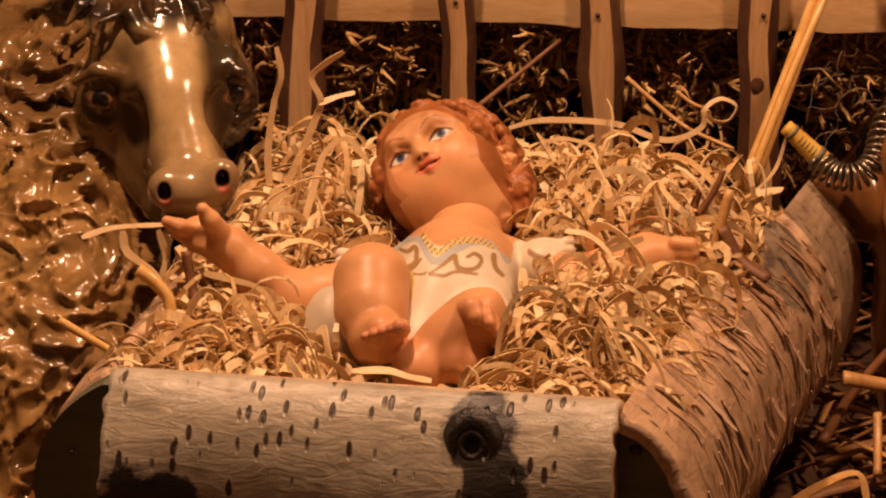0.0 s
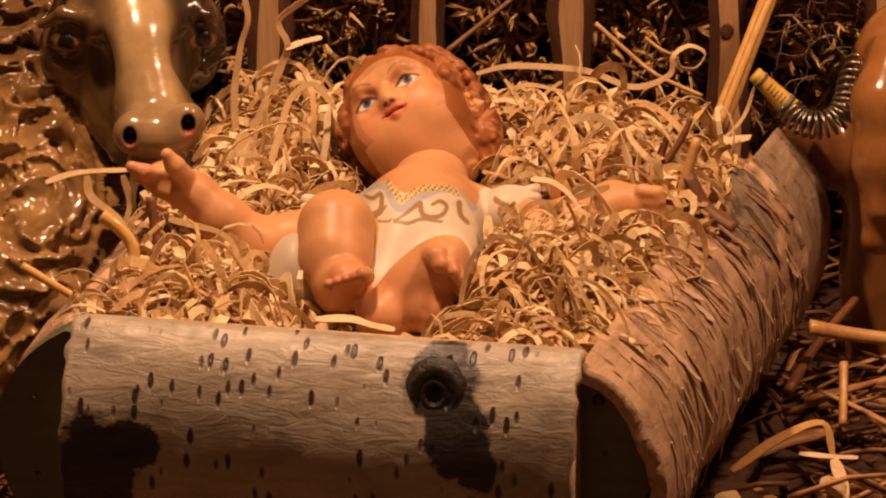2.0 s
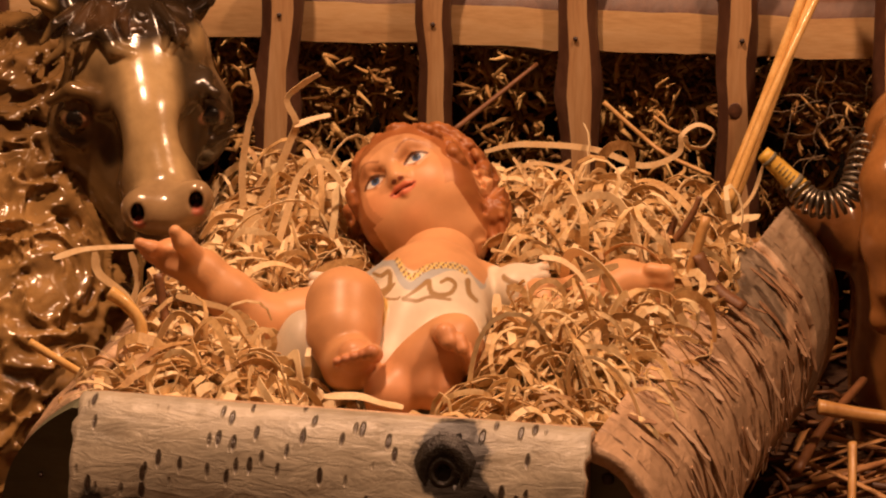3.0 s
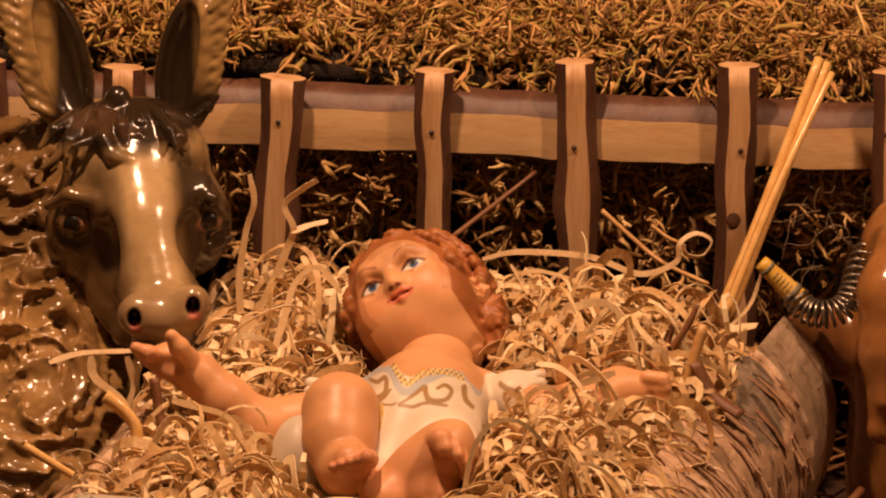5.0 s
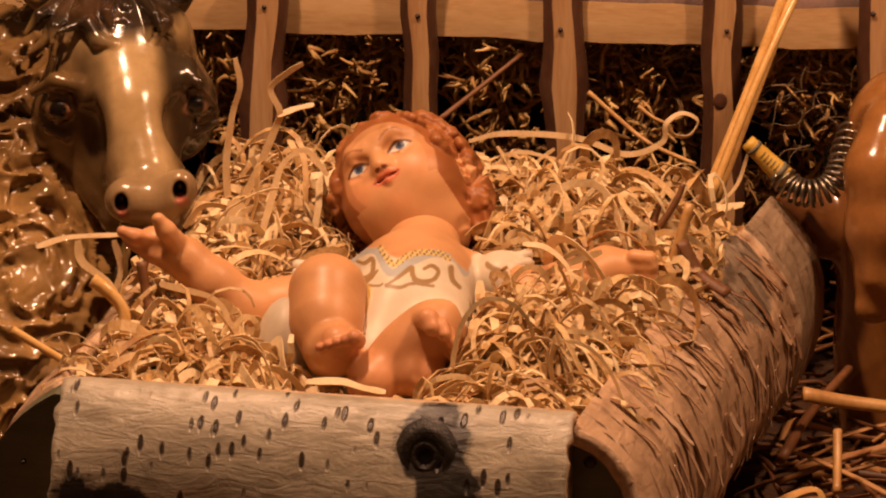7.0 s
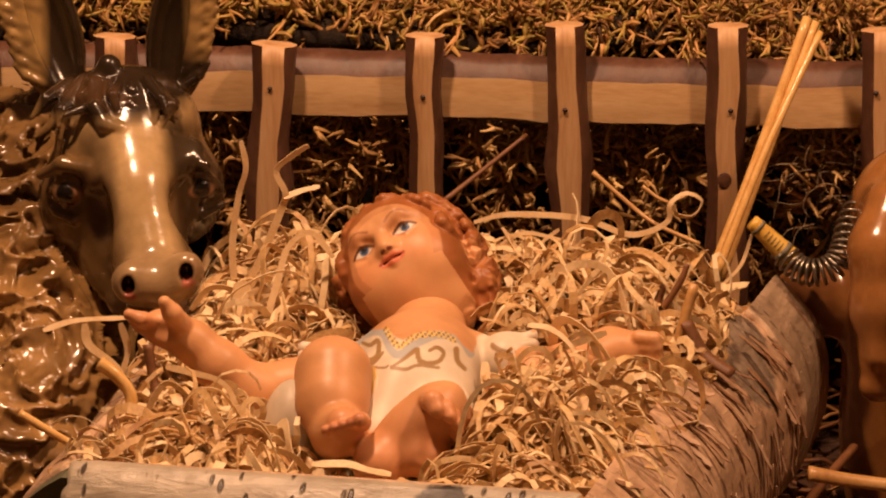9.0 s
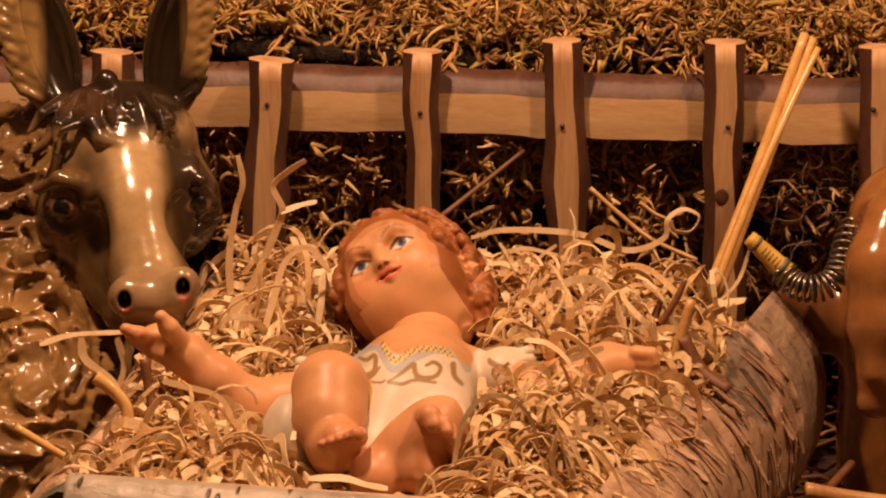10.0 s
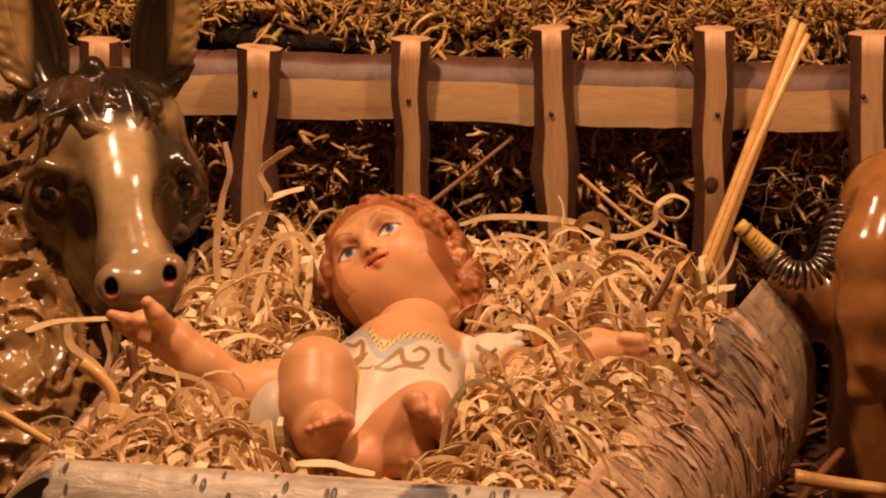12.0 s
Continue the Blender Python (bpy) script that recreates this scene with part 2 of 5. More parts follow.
def ribbon(verts, faces, line, width, thick, side=None, twist=0.0, rng=random):
    """A thin curled strip with thickness along a line."""
    n0 = len(verts)
    n = len(line)
    side = side or Vector((rng.gauss(0, 1), rng.gauss(0, 1), rng.gauss(0, 1)))
    for i, p in enumerate(line):
        d = (line[min(i + 1, n - 1)] - line[max(i - 1, 0)]).normalized()
        side = side - d * side.dot(d)
        if side.length < 1e-6:
            side = d.orthogonal()
        side = side.normalized()
        if twist:
            side = (Matrix.Rotation(twist / n, 3, d) @ side).normalized()
        nor = d.cross(side)
        f = i / (n - 1)
        w = width * 0.5 * min(1.0, 0.7 + 3 * f, 0.6 + 3 * (1 - f)) * (1 + 0.15 * math.sin(7 * f + n0))
        for a, b in ((-1, 0.5), (1, 0.5), (1, -0.5), (-1, -0.5)):
            verts.append(tuple(p + side * (a * w) + nor * (b * thick)))
    for i in range(n - 1):
        for k in range(4):
            a, b = n0 + i * 4 + k, n0 + i * 4 + (k + 1) % 4
            faces.append((a, b, b + 4, a + 4))
    faces.append((n0 + 3, n0 + 2, n0 + 1, n0))
    e = n0 + (n - 1) * 4
    faces.append((e, e + 1, e + 2, e + 3))


def tube(verts, faces, line, r0, r1, sides=6, flat=1.0):
    """A tapered stalk along a line."""
    n0, n = len(verts), len(line)
    ref = (line[-1] - line[0]).orthogonal()
    for i, p in enumerate(line):
        d = (line[min(i + 1, n - 1)] - line[max(i - 1, 0)]).normalized()
        ref = (ref - d * ref.dot(d)).normalized()
        o = d.cross(ref)
        r = r0 + (r1 - r0) * i / (n - 1)
        for k in range(sides):
            a = 2 * math.pi * k / sides
            verts.append(tuple(p + ref * (r * math.cos(a)) + o * (r * flat * math.sin(a))))
    for i in range(n - 1):
        for k in range(sides):
            a, b = n0 + i * sides + k, n0 + i * sides + (k + 1) % sides
            faces.append((a, b, b + sides, a + sides))
    faces.append(tuple(n0 + k for k in reversed(range(sides))))
    faces.append(tuple(n0 + (n - 1) * sides + k for k in range(sides)))


class Clay:
    """Soft joined shapes on a grid of distances, turned into one smooth skin."""

    def __init__(self, lo, hi, step):
        self.lo, self.h = np.array(lo, np.float32), step
        self.n = np.ceil((np.array(hi) - lo) / step).astype(int) + 1
        self.f = np.full(self.n, 0.03, np.float32)

    def block(self, lo, hi):
        a = np.clip(np.floor((np.array(lo) - self.lo) / self.h).astype(int), 0, self.n - 1)
        b = np.clip(np.ceil((np.array(hi) - self.lo) / self.h).astype(int) + 1, 1, self.n)
        b = np.maximum(b, a + 1)
        s = tuple(slice(x, y) for x, y in zip(a, b))
        g = np.stack(np.meshgrid(*[self.lo[i] + self.h * np.arange(a[i], b[i], dtype=np.float32) for i in range(3)], indexing="ij"), -1)
        return s, g

    def join(self, s, d, k, cut):
        f = self.f[s]
        if cut:
            t = np.clip(0.5 - 0.5 * (f + d) / k, 0, 1)
            self.f[s] = f * (1 - t) - d * t + k * t * (1 - t)
        else:
            t = np.clip(0.5 + 0.5 * (f - d) / k, 0, 1)
            self.f[s] = f * (1 - t) + d * t - k * t * (1 - t)

    def ball(self, c, r, turn=None, k=0.004, cut=False):
        """An ellipsoid; turn: rows are its own axes."""
        c, r = np.array(c, np.float32), np.array(r if hasattr(r, "__len__") else (r,) * 3, np.float32)
        m = r.max() + k + 2 * self.h
        s, g = self.block(c - m, c + m)
        q = g - c
        if turn is not None:
            q = q @ np.array(turn, np.float32).T
        k0, k1 = np.linalg.norm(q / r, axis=-1), np.linalg.norm(q / r ** 2, axis=-1) + 1e-6
        self.join(s, k0 * (k0 - 1) / k1, k, cut)

    def limb(self, a, b, ra, rb, k=0.004, cut=False):
        """A tapered limb with round ends."""
        a, b = np.array(a, np.float32), np.array(b, np.float32)
        m = max(ra, rb) + k + 2 * self.h
        s, g = self.block(np.minimum(a, b) - m, np.maximum(a, b) + m)
        ab = b - a
        t = np.clip(((g - a) @ ab) / (ab @ ab), 0, 1)
        self.join(s, np.linalg.norm(g - a - t[..., None] * ab, axis=-1) - (ra + (rb - ra) * t), k, cut)

    def chain(self, pts, radii, k=0.004, cut=False):
        for p, q, a, b in zip(pts, pts[1:], radii, radii[1:]):
            self.limb(p, q, a, b, k, cut)

    def at(self, p):
        i = np.round((np.array(p, np.float32) - self.lo) / self.h).astype(int)
        if (i < 0).any() or (i >= self.n).any():
            return 0.03
        return float(self.f[tuple(i)])

    def skin(self):
        f, n = self.f, self.n
        ins = f < 0
        cnt = np.zeros(n - 1, np.int8)
        acc = np.zeros((*(n - 1), 3), np.float32)
        num = np.zeros(n - 1, np.float32)
        cs = [(i, j, k) for i in (0, 1) for j in (0, 1) for k in (0, 1)]
        view = lambda a, c: a[c[0]:n[0] - 1 + c[0], c[1]:n[1] - 1 + c[1], c[2]:n[2] - 1 + c[2]]
        for c in cs:
            cnt += view(ins, c)
        act = (cnt > 0) & (cnt < 8)
        for c in cs:
            for ax in range(3):
                if c[ax]:
                    continue
                e = list(c)
                e[ax] = 1
                fa, fb = view(f, c), view(f, e)
                x = (view(ins, c) != view(ins, e)) & act
                t = fa[x] / (fa[x] - fb[x])
                pos = np.tile(np.array(c, np.float32), (len(t), 1))
                pos[:, ax] += t
                acc[x] += pos
                num[x] += 1
        idx = np.full(n - 1, -1, np.int64)
        idx[act] = np.arange(act.sum())
        ijk = np.argwhere(act)
        verts = (ijk + acc[act] / num[act][:, None]) * self.h + self.lo
        quads = []
        for ax in range(3):
            o1, o2 = [a for a in range(3) if a != ax]
            hi = [slice(0, n[a]) for a in range(3)]
            lo_, up = list(hi), list(hi)
            lo_[ax], up[ax] = slice(0, n[ax] - 1), slice(1, n[ax])
            for o in (o1, o2):
                lo_[o] = up[o] = slice(1, n[o] - 1)
            a, b = ins[tuple(lo_)], ins[tuple(up)]
            w = np.argwhere(a != b)
            flip = a[tuple(w.T)]
            w[:, o1] += 1
            w[:, o2] += 1
            q = []
            for d1, d2 in ((1, 1), (0, 1), (0, 0), (1, 0)):
                v = w.copy()
                v[:, o1] -= d1
                v[:, o2] -= d2
                q.append(idx[tuple(v.T)])
            q = np.stack(q, 1)
            if ax == 1:
                flip = ~flip
            q[~flip] = q[~flip][:, ::-1]
            quads.append(q)
        return verts, np.concatenate(quads)


def wave(p, freq, seed, octaves=3):
    """A cheap smooth random field."""
    r = np.random.RandomState(seed)
    out, amp = 0, 1.0
    for _ in range(octaves):
        for _ in range(5):
            k = r.normal(size=3)
            k *= freq / np.linalg.norm(k)
            out = out + amp * np.sin(p @ k.astype(np.float32) + r.uniform(0, 6.28))
        freq, amp = freq * 2.1, amp * 0.5
    return out / 4.5


# ---- ground and closing walls ----
def sheet(name, size, step, height, material, centre=(0, 0)):
    n = int(size / step)
    vs, fs = [], []
    for j in range(n + 1):
        for i in range(n + 1):
            x, y = centre[0] + (i / n - 0.5) * size, centre[1] + (j / n - 0.5) * size
            vs.append((x, y, height(x, y)))
    for j in range(n):
        for i in range(n):
            a = j * (n + 1) + i
            fs.append((a, a + 1, a + n + 2, a + n + 1))
    return mesh_object(name, vs, fs, material)


tagged(sheet("ground", 5.0, 0.05, lambda x, y: 0.004 * noise.noise((x * 9, y * 9, 0)) - 0.004, M_GROUND), "dark brown earth floor strewn with litter", "ground", kind="structure")


def slab_wall(name, lo, hi):
    bm = bmesh.new()
    bmesh.ops.create_cube(bm, size=1)
    for v in bm.verts:
        v.co = Vector([lo[i] if v.co[i] < 0 else hi[i] for i in range(3)])
    me = bpy.data.meshes.new(name)
    bm.to_mesh(me)
    bm.free()
    me.materials.append(M_PLASTER)
    tagged(new(name, me), "plain dim brown plaster closing the room", "wall" if "wall" in name else "ceiling", kind="structure")


slab_wall("wall_north", (-2.5, 2.5, -0.05), (2.5, 2.6, 2.5))
slab_wall("wall_south", (-2.5, -2.6, -0.05), (2.5, -2.5, 2.5))
slab_wall("wall_west", (-2.6, -2.5, -0.05), (-2.5, 2.5, 2.5))
slab_wall("wall_east", (2.5, -2.5, -0.05), (2.6, 2.5, 2.5))
slab_wall("ceiling", (-2.6, -2.6, 2.5), (2.6, 2.6, 2.6))

# ---- crib frame of reference: x along its front, y to its head end ----
CRIB = Matrix.Translation((-0.044, -0.1935, 0)) @ Matrix.Rotation(radians(-12.6), 4, "Z")
CRIB_INV = CRIB.inverted()
LOG_R, LOG_X, LOG_Z, LOG_LEN = 0.066, 0.063, 0.080, 0.275


def mound(x, y):
    """Height of the wood wool in the crib, in the crib's own frame."""
    f = min(max(y / 0.25, 0), 1)
    z = 0.109 + 0.016 * f
    z += 0.007 * math.exp(-((x - 0.070) / 0.03) ** 2 - ((y - 0.075) / 0.05) ** 2)
    z += 0.004 * math.exp(-((x - 0.055) / 0.04) ** 2 - ((y - 0.07) / 0.06) ** 2)
    z += 0.008 * math.exp(-((x - 0.04) / 0.05) ** 2 - ((y - 0.21) / 0.05) ** 2)
    z -= 0.012 * math.exp(-((x + 0.005) / 0.03) ** 2 - ((y - 0.09) / 0.08) ** 2)
    z -= 0.013 * math.exp(-((x + 0.05) / 0.035) ** 2 - ((y - 0.13) / 0.05) ** 2)
    z -= 0.003 * math.exp(-((x - 0.075) / 0.035) ** 2 - ((y - 0.14) / 0.04) ** 2)
    z -= 0.024 * math.exp(-((x - 0.008) / 0.036) ** 2 - ((y - 0.030) / 0.032) ** 2)
    edge = max(0, abs(x) - 0.075) / 0.03
    return z - 0.010 * edge ** 2 + 0.004 * noise.noise((x * 40, y * 40, 3))


# ---- the figure lying in the crib ----
CAM_R, CAM_U, CAM_N = Vector((1, 0, 0)), Vector((0, 0.292, 0.956)), Vector((0, -0.956, 0.292))


def facing(a, b, c):
    return CAM_R * a + CAM_U * b + CAM_N * c


HEAD = Vector((-0.012, 0.008, 0.1474))
H_R = facing(0.852, 0.508, 0.125).normalized()
H_N = facing(-0.321, 0.318, 0.892)
H_N = (H_N - H_R * H_N.dot(H_R)).normalized()
H_U = H_N.cross(H_R)
HR = 0.0268
CHEST = np.array((-0.0100, -0.0588, 0.1324))


def on_head(r, u, n):
    return HEAD + (H_R * r + H_U * u + H_N * n) * HR


def ease(x, a, b):
    return np.clip((x - a) / (b - a), 0, 1)


def stroke(pu, pv, pts, w0, w1):
    """Soft mask of a brush stroke through the points, tapering from w0 to w1; all in millimetres."""
    line = spline([(a, b, 0) for a, b in pts], 5)
    out = np.zeros(len(pu))
    n = len(line) - 1
    for i in range(n):
        a, b = line[i], line[i + 1]
        dx, dy = b.x - a.x, b.y - a.y
        t = np.clip(((pu - a.x) * dx + (pv - a.y) * dy) / (dx * dx + dy * dy + 1e-9), 0, 1)
        d = np.hypot(pu - a.x - t * dx, pv - a.y - t * dy)
        w = w0 + (w1 - w0) * (i + t) / n
        out = np.maximum(out, 1 - ease(d, w * 0.75, w * 1.1))
    return out


class Paint:
    """Colours laid one over another on the points of a skin."""

    def __init__(self, v, base):
        self.v = v.astype(np.float32)
        self.c = np.tile(np.array(base, float), (len(v), 1))

    def lay(self, m, col):
        m = np.clip(m, 0, 1)[:, None]
        self.c = self.c * (1 - m) + np.array(col) * m

    def done(self, mottle, freq, seed):
        return np.clip(self.c * (1 + mottle * wave(self.v, freq, seed)[:, None]), 0.005, 0.9)


SKIN = (0.68, 0.365, 0.175)
LOCKS = []


def infant_head():
    c = Clay(HEAD - Vector((0.047, 0.047, 0.047)), HEAD + Vector((0.047, 0.047, 0.047)), 0.0006)
    turn = [H_R, H_U, H_N]
    # skull, forehead, cheeks, jaw
    c.ball(HEAD, (HR * 0.97, HR * 1.06, HR * 1.0), turn)
    c.ball(on_head(0, 0.42, 0.30), (HR * 0.78, HR * 0.60, HR * 0.66), turn, 0.006)
    c.ball(on_head(0, -0.46, 0.20), (HR * 0.90, HR * 0.74, HR * 0.78), turn, 0.006)
    for s in (-1, 1):
        c.ball(on_head(s * 0.44, -0.26, 0.52), HR * 0.42, None, 0.008)
    c.ball(on_head(0, -0.60, 0.66), HR * 0.24, None, 0.006)
    c.ball(on_head(0, -0.86, 0.12), (HR * 0.70, HR * 0.44, HR * 0.58), turn, 0.008)
    c.ball(on_head(0, -1.02, 0.0), (HR * 0.70, HR * 0.46, HR * 0.60), turn, 0.008)
    # brow, eye hollows and lids, nose, lips
    for s in (-1, 1):
        c.ball(on_head(s * 0.37, 0.20, 1.00), (HR * 0.26, HR * 0.15, HR * 0.13), turn, 0.003, cut=True)
        c.ball(on_head(s * 0.37, 0.18, 0.80), (HR * 0.19, HR * 0.115, HR * 0.105), turn, 0.001)
        c.chain([on_head(s * 0.19, 0.21, 0.89), on_head(s * 0.36, 0.30, 0.90), on_head(s * 0.55, 0.22, 0.80)], [HR * 0.022, HR * 0.034, HR * 0.022], 0.0012)
        c.chain([on_head(s * 0.20, 0.16, 0.89), on_head(s * 0.36, 0.085, 0.90), on_head(s * 0.54, 0.14, 0.81)], [HR * 0.018, HR * 0.026, HR * 0.018], 0.0012)
        c.chain([on_head(s * 0.14, 0.40, 0.90), on_head(s * 0.36, 0.49, 0.87), on_head(s * 0.60, 0.38, 0.72)], [HR * 0.05, HR * 0.06, HR * 0.04], 0.005)
        c.ball(on_head(s * 0.095, -0.035, 1.0), HR * 0.066, None, 0.003)
        c.ball(on_head(s * 0.055, -0.085, 1.06), (HR * 0.030, HR * 0.022, HR * 0.03), turn, 0.001, cut=True)
    c.chain([on_head(0, 0.32, 0.91), on_head(0, 0.12, 1.0), on_head(0, -0.01, 1.08)], [HR * 0.050, HR * 0.06, HR * 0.088], 0.004)
    c.chain([on_head(-0.20, -0.215, 0.92), on_head(-0.07, -0.165, 1.01), on_head(0, -0.18, 1.02), on_head(0.07, -0.165, 1.01), on_head(0.20, -0.215, 0.92)], [HR * 0.02, HR * 0.052, HR * 0.05, HR * 0.052, HR * 0.02], 0.0015)
    c.chain([on_head(-0.15, -0.245, 0.94), on_head(0, -0.275, 1.0), on_head(0.15, -0.245, 0.94)], [HR * 0.03, HR * 0.066, HR * 0.03], 0.0016)
    c.chain([on_head(-0.20, -0.22, 0.97), on_head(0, -0.222, 1.07), on_head(0.20, -0.22, 0.97)], [HR * 0.014, HR * 0.018, HR * 0.014], 0.0010, cut=True)
    # ear
    c.ball(on_head(0.93, -0.36, 0.10), (HR * 0.10, HR * 0.19, HR * 0.15), turn, 0.002)
    c.ball(on_head(1.02, -0.33, 0.16), (HR * 0.06, HR * 0.12, HR * 0.08), turn, 0.0015, cut=True)
    # hair: a cap set back from the face, with rolled locks all round it
    c.ball(on_head(0, 0.16, -0.30), (HR * 1.10, HR * 1.05, HR * 0.98), turn, 0.003)
    rng = random.Random(4)
    for ring, (rad, back, count) in enumerate(((1.0, 0.30, 17), (1.10, 0.02, 19), (1.10, -0.30, 19), (1.0, -0.62, 16))):
        for i in range(count):
            a = 2 * math.pi * (i + 0.5 * (ring % 2)) / count + rng.uniform(-0.10, 0.10)
            x, y = math.sin(a), math.cos(a)
            if y < -0.62 and abs(x) < 0.72 and back > -0.2:
                continue
            if x > 0.7 and -0.75 < y < -0.25 and back > -0.1:
                continue
            q = Vector((x * rad, 0.02 + y * rad * (0.97 if y > 0 else 1.05), back - 0.10 * max(0.0, -y)))
            if ring == 0 and y > -0.55:
                q = Vector((0.03 + x * 0.86, 0.04 + y * 0.92, 0.48))
            out = Vector((x, y, 0.15)).normalized()
            tan = Vector((y, -x, rng.uniform(-0.6, 0.6))).normalized()
            w = rng.uniform(0.085, 0.125) * (0.85 if ring == 0 and y > 0.2 else 1.0)
            turns = rng.choice((-1, 1))
            line = []
            for k in range(7):
                th = turns * k * 0.85
                s = 0.19 * (1 - k / 9)
                line.append(q + tan * (s * math.cos(th)) + Vector((0, 0, 1)) * (s * math.sin(th)) + out * (0.025 * k / 6))
            c.chain([on_head(*p) for p in line], [HR * w * (1 - 0.06 * k) for k in range(7)], 0.0009)
            LOCKS.append((q + out * 0.02, 0.19 + w * 1.05))
    # locks lying on both sides of the neck
    for x, u_, n_, r in ((-1.0, -0.55, -0.20, 0.21), (-0.92, -0.85, -0.30, 0.20), (0.92, -0.85, -0.05, 0.22), (0.80, -1.10, -0.15, 0.22), (1.0, -0.62, -0.2, 0.22), (-0.75, -1.10, -0.35, 0.20), (-1.10, 0.10, -0.25, 0.22), (-1.20, -0.15, -0.42, 0.25), (-1.14, -0.48, -0.52, 0.26), (-1.0, -0.80, -0.60, 0.25), (0.85, -0.45, -0.80, 0.27), (0.72, -0.75, -0.85, 0.29), (0.62, -0.98, -0.70, 0.28)):
        q = Vector((x, u_, n_))
        c.ball(on_head(*q), HR * r, None, 0.003)
        for k in range(4):
            a = k * 1.7 + x
            p = q + Vector((math.cos(a), math.sin(a), 0.8)) * (r * 0.62)
            c.limb(on_head(*p), on_head(*(p + Vector((math.sin(a), -math.cos(a), 0.1)) * 0.14)), HR * 0.085, HR * 0.05, 0.0010)
        LOCKS.append((q, r * 1.6))
    s, g = c.block(c.lo, c.lo + (c.n - 1) * c.h)
    flat = g.reshape(-1, 3)
    q = (flat - np.array(HEAD, np.float32)) / HR
    hr_, hu_, hn_ = (q @ np.array(m, np.float32) for m in turn)
    behind = ease(0.30 - hn_ + 0.10 * (hr_ ** 2 + hu_ ** 2), 0.0, 0.25) * ease(np.hypot(hr_, hu_), 0.80, 0.95)
    swirl = flat + 0.003 * np.stack([wave(flat, 260, 61, 1), wave(flat, 260, 62, 1), wave(flat, 260, 63, 1)], -1)
    c.f[s] += (0.0009 * behind * (np.abs(wave(swirl, 760, 64, 1)) * 1.8 - 0.45)).reshape(c.f[s].shape).astype(np.float32)

    def colour(v):
        p = Paint(v, SKIN)
        q = (p.v - np.array(HEAD, np.float32)) / HR
        r, u, n = (q @ np.array(m, np.float32) for m in turn)
        front = n > 0.40
        spot = lambda cr, cu, wr, wu: np.where(front, ((r - cr) / wr) ** 2 + ((u - cu) / wu) ** 2, 9.0)
        for s in (-1, 1):
            p.lay(0.35 * (1 - ease(spot(s * 0.52, -0.18, 0.40, 0.32), 0, 1)), (0.74, 0.27, 0.12))
        p.lay(0.35 * (1 - ease(spot(0, -0.62, 0.3, 0.2), 0, 1)), (0.76, 0.34, 0.17))
        # hair behind an oval of face
        oval = ((r - 0.05) / 0.72) ** 2 + ((u + 0.08) / 0.78) ** 2
        edge = oval - 1.0 + 0.05 * wave(p.v, 500, 8, 1)
        hair = ease(np.maximum(edge - 0.15 * np.clip(n - 0.25, 0, 1), ease(-n, 0.05, 0.15)), -0.02, 0.05)
        hair = np.where((u < -0.45) & (np.abs(r) < 0.72) & (n > -0.5), 0, hair)
        for lq, w in LOCKS:
            d = np.sqrt((r - lq.x) ** 2 + (u - lq.y) ** 2 + (n - lq.z) ** 2)
            hair = np.maximum(hair, 1 - ease(d / w, 0.95, 1.02))
        ear = ((r - 0.97) / 0.20) ** 2 + ((u + 0.36) / 0.22) ** 2 + ((n - 0.12) / 0.22) ** 2
        hair = np.where((ear < 1) | (front & (oval < 0.78)), 0, hair)
        p.lay(hair, (0.34, 0.122, 0.038))
        p.lay(hair * ease(wave(p.v, 700, 44, 1), 0.1, 0.7) * 0.5, (0.50, 0.22, 0.075))
        # eyes with lids and lashes, brows, nostrils, lips
        mr, mu = r * 10, u * 10
        for s in (-1, 1):
            x = s * 3.7
            lid = stroke(mr, mu, [(x - 1.9, 1.75), (x - 1.0, 2.40), (x + 0.1, 2.65), (x + 1.2, 2.35), (x + 1.9, 1.8)], 0.24, 0.24)
            p.lay(0.45 * (1 - ease(spot(s * 0.37, 0.33, 0.26, 0.14), 0.2, 1.1)), (0.55, 0.25, 0.11))
            almond = 1 - ease(spot(s * 0.37, 0.180, 0.160, 0.066), 0.75, 1.0)
            p.lay(almond, (0.78, 0.74, 0.68))
            p.lay(almond * (1 - ease(spot(s * 0.37 + 0.02, 0.195, 0.080, 0.085), 0.7, 1.0)), (0.06, 0.13, 0.30))
            p.lay(almond * (1 - ease(spot(s * 0.37 + 0.02, 0.205, 0.046, 0.050), 0.6, 1.0)), (0.012, 0.012, 0.02))
            p.lay(np.where(front, 0.92 * lid, 0), (0.10, 0.04, 0.02))
            low = stroke(mr, mu, [(x - 1.8, 1.55), (x, 0.95), (x + 1.8, 1.6)], 0.12, 0.12)
            p.lay(np.where(front, 0.45 * low, 0), (0.38, 0.14, 0.07))
            brow = stroke(mr, mu, [(s * 1.6, 4.0), (s * 2.8, 4.75), (s * 4.2, 4.80), (s * 5.4, 4.1)], 0.24, 0.12)
            p.lay(np.where(n > 0.3, 0.65 * brow, 0), (0.30, 0.115, 0.045))
            p.lay(1 - ease(spot(s * 0.060, -0.085, 0.05, 0.03), 0.6, 1.2), (0.20, 0.05, 0.03))
        lips = np.maximum(stroke(mr, mu, [(-2.0, -2.15), (-0.8, -1.7), (0, -1.85), (0.8, -1.7), (2.0, -2.15)], 0.42, 0.42), stroke(mr, mu, [(-1.6, -2.45), (0, -2.85), (1.6, -2.45)], 0.50, 0.50))
        p.lay(np.where(front, 0.85 * lips, 0), (0.66, 0.17, 0.09))
